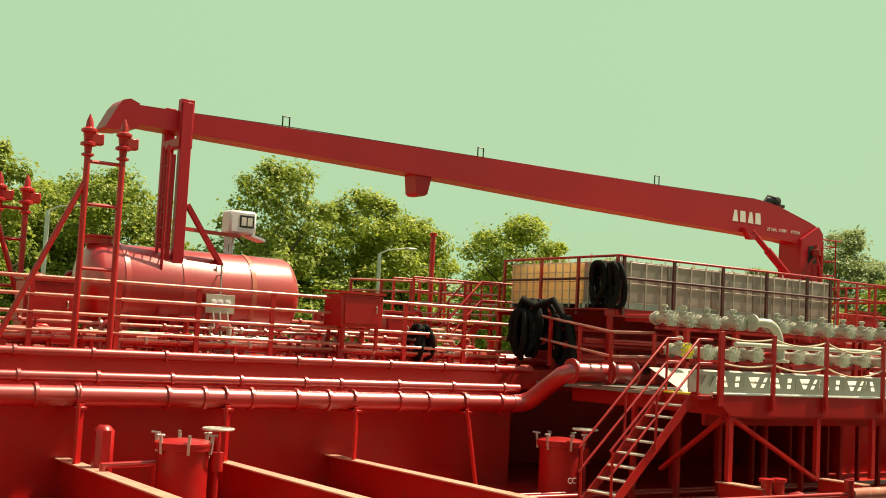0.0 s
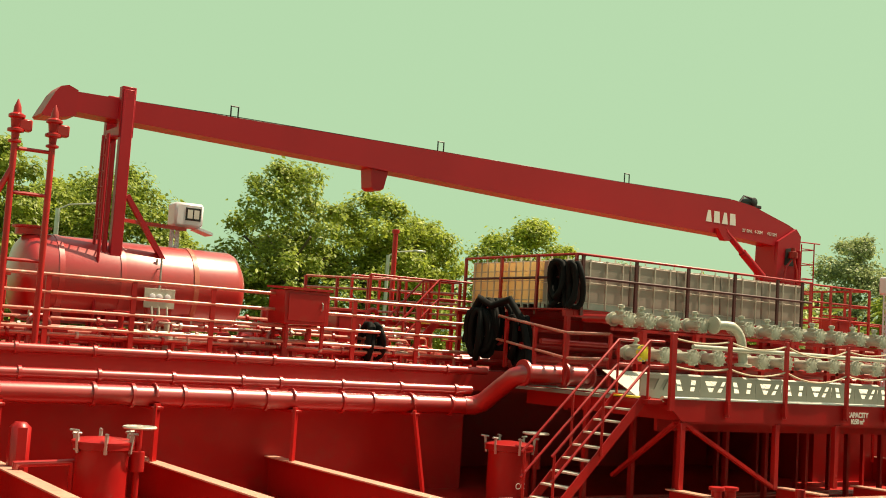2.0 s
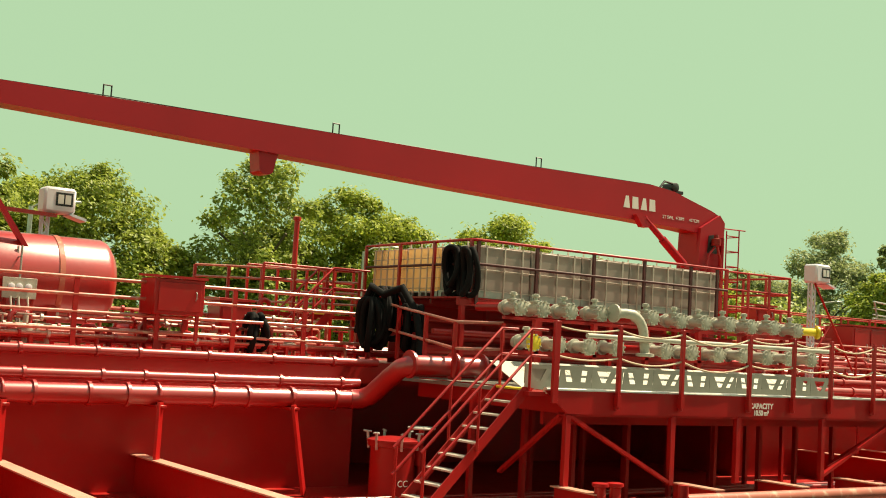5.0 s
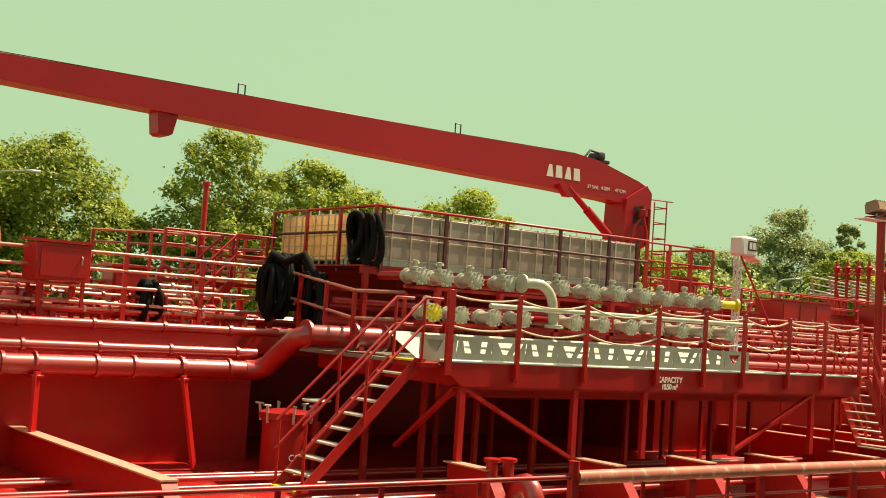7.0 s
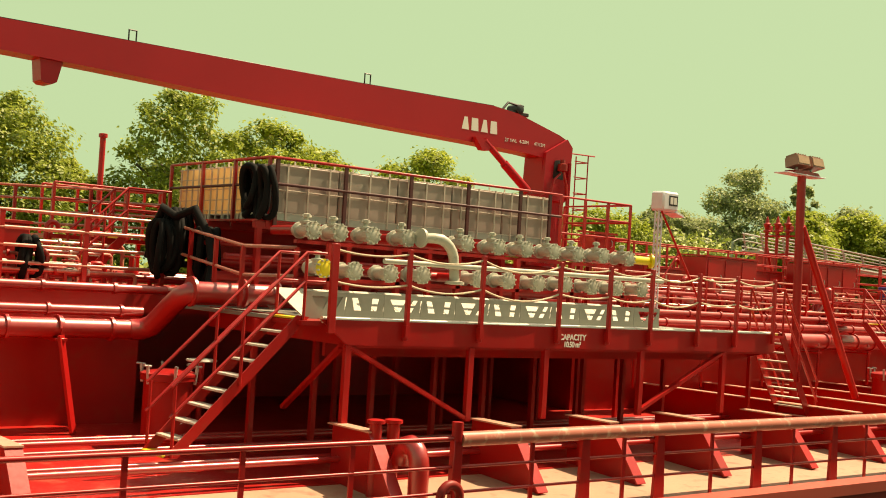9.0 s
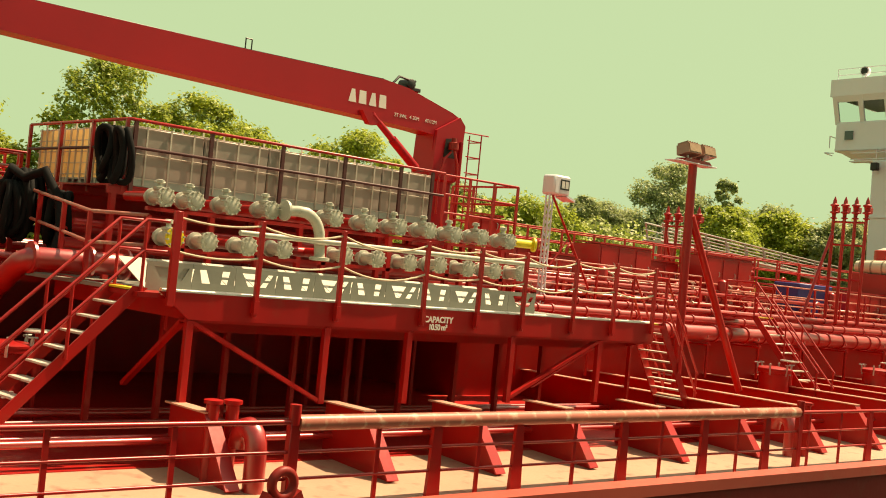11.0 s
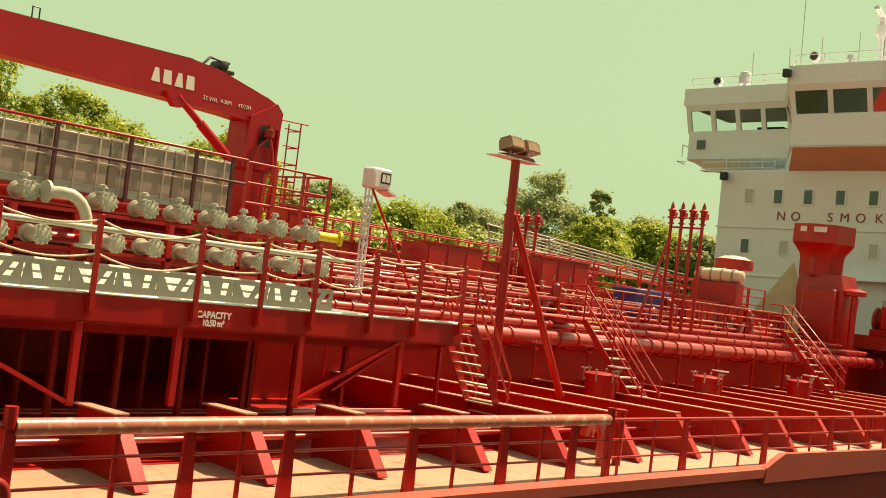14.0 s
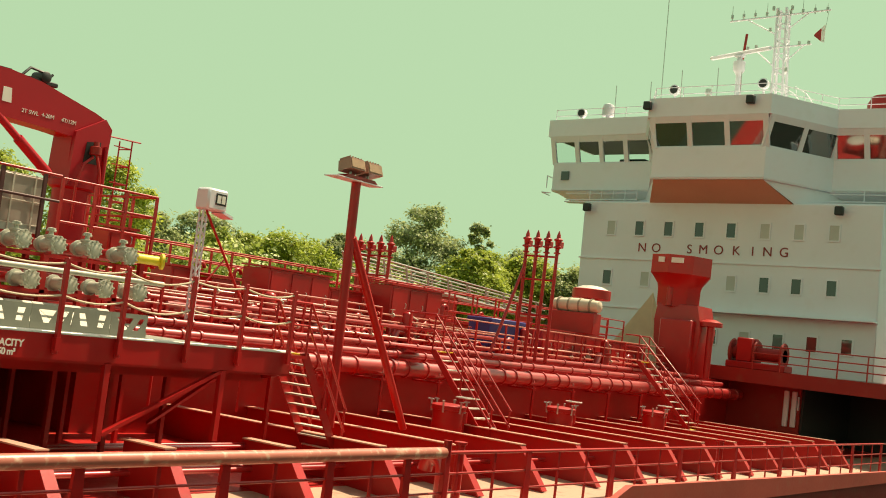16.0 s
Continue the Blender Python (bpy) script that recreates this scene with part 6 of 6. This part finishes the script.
# ---- trees on the far bank (static) ----
def tree(name, base, height, width, leaf, seed, count, label, low=0.25):
    rnd = random.Random(seed)
    th = thing(name, base, label, "tree", "trees on the bank", aboard=False)
    bx, by, bz = base
    bm = B()
    tr = max(0.14, height * 0.022)
    pts = [Vector((bx + rnd.uniform(-0.2, 0.2) * f, by + rnd.uniform(-0.2, 0.2) * f, bz - 0.3 + height * 0.7 * f)) for f in (0, 0.15, 0.35, 0.6, 0.85)]
    for (p, q), f in zip(zip(pts, pts[1:]), (1.0, 0.85, 0.65, 0.4)):
        tube(bm, [p, q], tr * f, 8)
    for k in range(9):
        a, f = rnd.uniform(0, 6.28), rnd.uniform(0.25, 0.8)
        s = lerp(pts[0], pts[-1], f)
        e = s + Vector((math.cos(a) * width * 0.34, math.sin(a) * width * 0.34, height * rnd.uniform(0.1, 0.22)))
        tube(bm, [s, lerp(s, e, 0.5) + Vector((0, 0, 0.25)), e], tr * 0.3, 5)
    part("trunk", bm, BARK, th)
    # clumps fill an uneven crown, leaves sit on the clumps
    clumps = []
    for k in range(int(50 + width * 9)):
        f = rnd.uniform(low, 1.0)
        g = (f - low) / (1.0 - low)
        env = max(0.1, 1 - abs(2 * g - 0.92) ** 3.0 / 1.32) ** 0.55
        a, r = rnd.uniform(0, 6.28), width * 0.50 * env * math.sqrt(rnd.uniform(0.0, 1.0))
        rad = width * rnd.uniform(0.06, 0.135)
        clumps.append((Vector((bx + r * math.cos(a), by + r * math.sin(a), bz + height * f - rad * 0.7)), rad))
    verts, faces = [], []
    for k in range(count):
        c, rad = clumps[rnd.randrange(len(clumps))]
        d = Vector((rnd.gauss(0, 1), rnd.gauss(0, 1), rnd.gauss(0.15, 0.85))).normalized()
        p = c + Vector((d.x, d.y, d.z * 0.8)) * rad * (0.6 + abs(rnd.gauss(0, 0.45)))
        n = (d * 0.6 + Vector((rnd.gauss(0.25, 0.45), rnd.gauss(0, 0.45), rnd.gauss(0.75, 0.45)))).normalized()
        u = n.orthogonal().normalized()
        w = n.cross(u)
        a = rnd.uniform(0, 6.28)
        u, w = u * math.cos(a) + w * math.sin(a), w * math.cos(a) - u * math.sin(a)
        s = rnd.uniform(0.09, 0.23)
        i = len(verts)
        p = p - Vector(base)
        verts += [p - u * s, p - w * s * 0.6 + n * 0.03, p + u * s, p + w * s * 0.6 + n * 0.03]
        faces.append((i, i + 1, i + 2, i + 3))
    me = bpy.data.meshes.new("crown")
    me.from_pydata(verts, [], faces)
    me.materials.append(leaf)
    ob = new("crown", me)
    ob.parent = th
    tagged(ob, kind="stuff")
    return th


TREES = [  # x, y, top, width, leaf
    (12.6, 73.8, 13.8, 7.0, 1), (16.4, 73.0, 14.7, 6.0, 1), (24.1, 84.5, 14.2, 7.0, 0), (24.8, 75.9, 14.2, 8.1, 1), (29.8, 76.2, 10.6, 4.6, 0),
    (36.0, 73.0, 15.8, 7.2, 1), (43.0, 74.0, 14.8, 6.6, 0), (47.6, 74.8, 13.4, 6.4, 0), (58.2, 74.8, 14.6, 7.3, 0), (99.6, 74.0, 17.5, 7.2, 2),
    (103.3, 69.9, 16.3, 3.2, 2), (106.0, 70.5, 13.6, 7.5, 0), (84.0, 72.0, 12.2, 4.6, 2), (105.7, 83.5, 13.1, 9.7, 2), (84.4, 84.9, 11.8, 5.0, 0), (76.6, 71.4, 11.4, 7.3, 0), (92.0, 76.7, 12.7, 6.3, 2),
    (78.3, 53.3, 11.1, 5.0, 0), (89.5, 54.4, 11.8, 6.1, 0), (91.8, 50.4, 11.5, 6.1, 2), (79.8, 86.6, 13.3, 7.4, 2), (95.1, 58.6, 12.8, 7.0, 2),
    (92.1, 78.5, 12.6, 6.9, 0), (98.5, 60.8, 12.7, 6.1, 0), (76.6, 80.6, 11.4, 6.3, 1), (71.2, 86.4, 13.1, 7.0, 2),
    (87.0, 80.0, 11.6, 6.5, 0), (97.0, 80.0, 12.4, 7.0, 2), (82.0, 78.0, 11.0, 6.0, 1), (84.5, 56.0, 10.6, 5.0, 0), (101.0, 54.0, 12.2, 7.0, 2), (64.0, 84.0, 11.0, 6.0, 0), (50.5, 78.0, 11.2, 5.0, 1), (38.0, 76.0, 12.0, 5.0, 1), (8.0, 80.0, 13.0, 7.0, 1), (20.5, 80.0, 12.5, 6.0, 0),
]


def bank():
    kinds = ("broad-leaved tree in bright green summer leaf", "broad-leaved tree in dark green summer leaf", "tall pale blue-green poplar on the bank")
    for i, (x, y, top, w, k) in enumerate(TREES):
        tree("tree", (x, y, 1.8), top - 1.8, w * 1.22, LEAF[k], 100 + i, int(5000 + 2500 * w), kinds[k], 0.06 if k < 2 else 0.1)
    # low scrub along the bank as one mass of leaves
    th = thing("scrub", (60, 80, 1.5), "dense low scrub along the far bank", "bushes", aboard=False, kind="stuff")
    rnd = random.Random(77)
    verts, faces = [], []
    for k in range(120000):
        x = rnd.uniform(-10, 150)
        y = rnd.choice((rnd.gauss(88, 3), rnd.gauss(70, 2) if x > 62 else rnd.gauss(92, 3)))
        hmax = 3.2 + 2.2 * noise.noise(Vector((x * 0.11, y * 0.05, 3))) + 1.3 * noise.noise(Vector((x * 0.4, y * 0.3, 8)))
        if x > 62:
            hmax += 4.6
        z = 1.2 + max(0.3, hmax) * math.sqrt(rnd.random())
        s = rnd.uniform(0.12, 0.3)
        u = Vector((rnd.gauss(0, 1), rnd.gauss(0, 1), rnd.gauss(0, 1))).normalized()
        w = u.orthogonal().normalized()
        p = Vector((x - 60, y - 80, z - 1.5))
        i = len(verts)
        verts += [p - u * s, p - w * s * 0.6, p + u * s, p + w * s * 0.6]
        faces.append((i, i + 1, i + 2, i + 3))
    me = bpy.data.meshes.new("leaves")
    me.from_pydata(verts, [], faces)
    me.materials.append(LEAF[0])
    ob = new("leaves", me)
    ob.parent = th
    tagged(ob, kind="stuff")
    # street lamps on the bank
    for x, y, z in ((16.6, 60.0, 9.6), (37.5, 62.0, 9.3), (82.0, 62.0, 8.9)):
        th = thing("street_lamp", (x, y, 1.6), "grey street lamp with a curved arm", "street lamp", "street lamps", aboard=False)
        bm = B()
        tube(bm, [(x, y, 1.2), (x, y, z)], 0.12, 8)
        part("pole", bm, STEEL, th)
        bm = B()
        tube(bm, [(x, y, z - 0.05), (x + 0.5, y - 0.2, z + 0.25), (x + 1.6, y - 0.5, z + 0.4)], 0.05, 6)
        part("arm", bm, STEEL, th)
        bm = B()
        box(bm, x + 1.5, x + 2.3, y - 0.75, y - 0.4, z + 0.33, z + 0.47, 0.04)
        part("lamp_head", bm, STEEL, th)


def amidships_gear():
    """Catwalk with rails, headers, crossing pipes and posts on the trunk between crane and poop."""
    th = thing("flying_catwalk", (43.0, 22.9, 3.42), "red raised catwalk running aft along the trunk", "walkway")
    bm = B()
    box(bm, 30.5, 57.0, 22.9, 23.7, 4.36, 4.42)
    part("floor", bm, RED, th)
    for k in range(10):
        bm = B()
        box(bm, 30.8 + 2.9 * k, 30.9 + 2.9 * k, 22.95, 23.65, 3.42, 4.37)
        part("trestle", bm, RED, th)
    railing("catwalk_railing", "red tubular railing along the raised catwalk", [(30.5, 22.9, 4.42), (57.0, 22.9, 4.42)], 1.0, (1.0, 0.66, 0.33), 1.45, 0.022)
    railing("catwalk_railing", "red tubular railing along the raised catwalk", [(30.5, 23.7, 4.42), (57.0, 23.7, 4.42)], 1.0, (1.0, 0.66, 0.33), 1.45, 0.022)
    for y, z, r, a, b in ((20.9, 3.78, 0.17, 26.5, 33.2), (21.15, 3.62, 0.11, 33.5, 56.0), (21.6, 3.70, 0.13, 29.0, 47.0), (20.7, 3.98, 0.06, 28.0, 45.0)):
        t2 = thing("cargo_pipe", (a, y, z), "red cargo line with bolted flanges on the trunk", "pipe", "cargo pipes")
        bm = B()
        tube(bm, [(a, y, z), (b, y, z), (b + 0.3, y + 0.1, z - 0.2)], r, 12)
        part("pipe", bm, PIPE, t2)
        x = a + 0.8
        while x < b:
            bm = B()
            lathe(bm, (x, y, z), (1, 0, 0), [(0, r + 0.01), (0.002, r * 1.5), (0.07, r * 1.5), (0.072, r + 0.01)], 14)
            part("flange", bm, PIPE, t2)
            bm = B()
            box(bm, x + 0.2, x + 0.3, y - r, y + r, 3.42 if y > 19.9 else 2.5, z)
            part("saddle", bm, RED, t2)
            x += 2.1
    lines = [(20.66, 3.66, 0.035, -6.0, 15.6), (20.85, 3.80, 0.03, -2.0, 15.2), (21.0, 3.94, 0.035, 1.0, 14.6), (21.35, 3.72, 0.05, -6.0, 15.8), (21.8, 4.02, 0.03, 9.0, 15.6), (22.2, 4.2, 0.04, 11.0, 16.0),
             (20.6, 3.66, 0.035, 28.5, 57.0), (20.95, 4.1, 0.03, 29.0, 44.0), (21.1, 4.3, 0.035, 30.0, 41.0), (22.3, 4.15, 0.05, 30.0, 56.0), (20.75, 3.85, 0.03, 44.0, 57.0)]
    for y, z, r, a, b in lines:
        t2 = thing("service_pipe", (a, y, 3.42), "thin red service pipe tinted pale for highlights, with small flanges", "pipe", "service pipes")
        bm = B()
        tube(bm, [(a, y, 3.42), (a, y, z - 0.05), (a + 0.05, y, z), (b - 0.05, y, z), (b, y, z - 0.05), (b, y, 3.42)], r, 8)
        part("pipe", bm, RAILP, t2)
        x = a + 0.4
        k = 0
        while x < b - 0.3:
            bm = B()
            lathe(bm, (x, y, z), (1, 0, 0), [(0, r), (0.003, r * 1.9), (0.05, r * 1.9), (0.053, r)], 10)
            if k % 2:
                tube(bm, [(x, y, z), (x, y, z + 0.16)], r * 0.6, 6)
                lathe(bm, (x, y, z + 0.15), (0, 0, 1), [(0, 0.03), (0.005, 0.075), (0.025, 0.075), (0.03, 0.03)], 10)
            # every third fitting is pale, a colour standing in for sun glints
            part("flange" if k % 2 == 0 else "valve", bm, (RED, NOSE, PIPE)[k % 3], t2)
            if k % 3 == 0:
                bm = B()
                box(bm, x + 0.2, x + 0.26, y - 0.03, y + 0.03, 3.42, z - r * 0.5)
                part("stand", bm, RED, t2)
            x += (0.62, 0.95, 0.5, 1.2)[k % 4] * (1.0 if a < 20 else 1.5)
            k += 1
    for k in range(34):
        x = -3.5 + 1.15 * k if k < 17 else 29.4 + 1.5 * (k - 17)
        y = 20.72 + 0.12 * (k % 3)
        h = (0.42, 0.55, 0.36, 0.62)[k % 4]
        t2 = thing("pipe_loop", (x, y, 3.42), "small red upright pipe loop on the trunk edge", "pipe", "pipe loops")
        bm = B()
        w = 0.17
        pts = [(x - w, y, 3.42), (x - w, y, 3.42 + h - 0.1), (x - w + 0.1, y, 3.42 + h), (x + w - 0.1, y, 3.42 + h), (x + w, y, 3.42 + h - 0.1), (x + w, y, 3.42)]
        tube(bm, pts, 0.045, 8)
        part("loop", bm, PIPE if k % 2 else RED, t2)
        bm = B()
        lathe(bm, (x - w, y, 3.42 + h * 0.35), (0, 0, 1), [(0, 0.05), (0.005, 0.09), (0.05, 0.09), (0.055, 0.05)], 10)
        part("flange", bm, RED, t2)
    rnd = random.Random(11)
    for k in range(26):
        x = rnd.choice((rnd.uniform(29.5, 56), rnd.uniform(-4, 15)))
        y = rnd.uniform(20.9, 25.3)
        h = rnd.uniform(0.5, 1.5)
        t2 = thing("vent_pipe", (x, y, 3.42), "short red vent pipe with a bent head", "vent pipe", "vent pipes")
        bm = B()
        pts = [(x, y, 3.42), (x, y, 3.42 + h)] + [(x + 0.12 - 0.12 * math.cos(a), y, 3.42 + h + 0.12 * math.sin(a)) for a in [i * math.pi / 6 for i in range(1, 7)]]
        tube(bm, pts, rnd.choice((0.05, 0.07)), 8)
        part("pipe", bm, RED, t2)
        bm = B()
        lathe(bm, (x, y, 3.42), (0, 0, 1), [(0, 0.14), (0.05, 0.14), (0.06, 0.07)], 10)
        part("flange", bm, RED, t2)
    for x, y, w, h in ((5.45, 21.3, 0.95, 0.95), (3.2, 21.0, 0.9, 1.2), (13.2, 21.6, 0.7, 0.8), (30.6, 22.0, 0.8, 1.1), (38.8, 24.2, 1.2, 1.0), (46.0, 22.2, 1.0, 0.9), (32.6, 24.5, 1.3, 1.2)):
        locker(x, x + w, y, y + 0.6, 3.75, 3.75 + h, "small red steel cabinet on legs", feet=True)
    # pump heads with domed covers
    for x, y in ((2.4, 22.8), (12.0, 22.4), (33.0, 20.9), (38.9, 20.9), (45.6, 20.9), (51.0, 20.6)):
        t2 = thing("cargo_pump", (x, y, 3.42), "red deepwell cargo pump head with motor", "pump", "cargo pumps")
        bm = B()
        lathe(bm, (x, y, 3.42), (0, 0, 1), [(0, 0.4), (0.06, 0.4), (0.07, 0.24), (0.45, 0.22), (0.46, 0.32), (0.54, 0.32), (0.55, 0.16), (0.95, 0.16), (1.0, 0.13), (1.05, 0.04)], 16)
        part("head", bm, RED, t2)
        bm = B()
        tube(bm, [(x, y, 3.85), (x - 0.6, y - 0.1, 3.85), (x - 0.75, y - 0.1, 3.42)], 0.11, 10)
        part("discharge", bm, PIPE, t2)
        bm = B()
        tube(bm, [(x + 0.5, y, 3.42), (x + 0.5, y, 4.25), (x + 0.15, y, 4.35)], 0.03, 6)
        part("hydraulic_line", bm, PALE, t2)


setting()
hull()
deckhouse()
crane()
boom_rest()
for ob in SHIP[-2:]:
    ob.location.y += 0.28
deck_tank()
manifold_platform()
containers()
manifold()
cargo_pipes()
side_rail()
vent_tower()
floodlight_mast()
deck_stairs_all()
hatches()
trunk_things()
amidships_gear()
bank()


def motions():
    """The ship and all that stands on it glide past at one steady speed."""
    for ob in SHIP:
        start = ob.matrix_basis.copy()
        walk(ob, [(t, Matrix.Translation((-SPEED * t, 0, 0)) @ start) for t in (0.0, 4.0, 8.0, 12.0, 16.0)])
    # the radar scanner turns clockwise, end-on to the quay at 15.13 s
    for ob, hub in SCANNER:
        walk(ob, [(0.4 * k, pose(*hub, 0, 0, -68 - 150 * (0.4 * k - 15.13))) for k in range(41)])


motions()
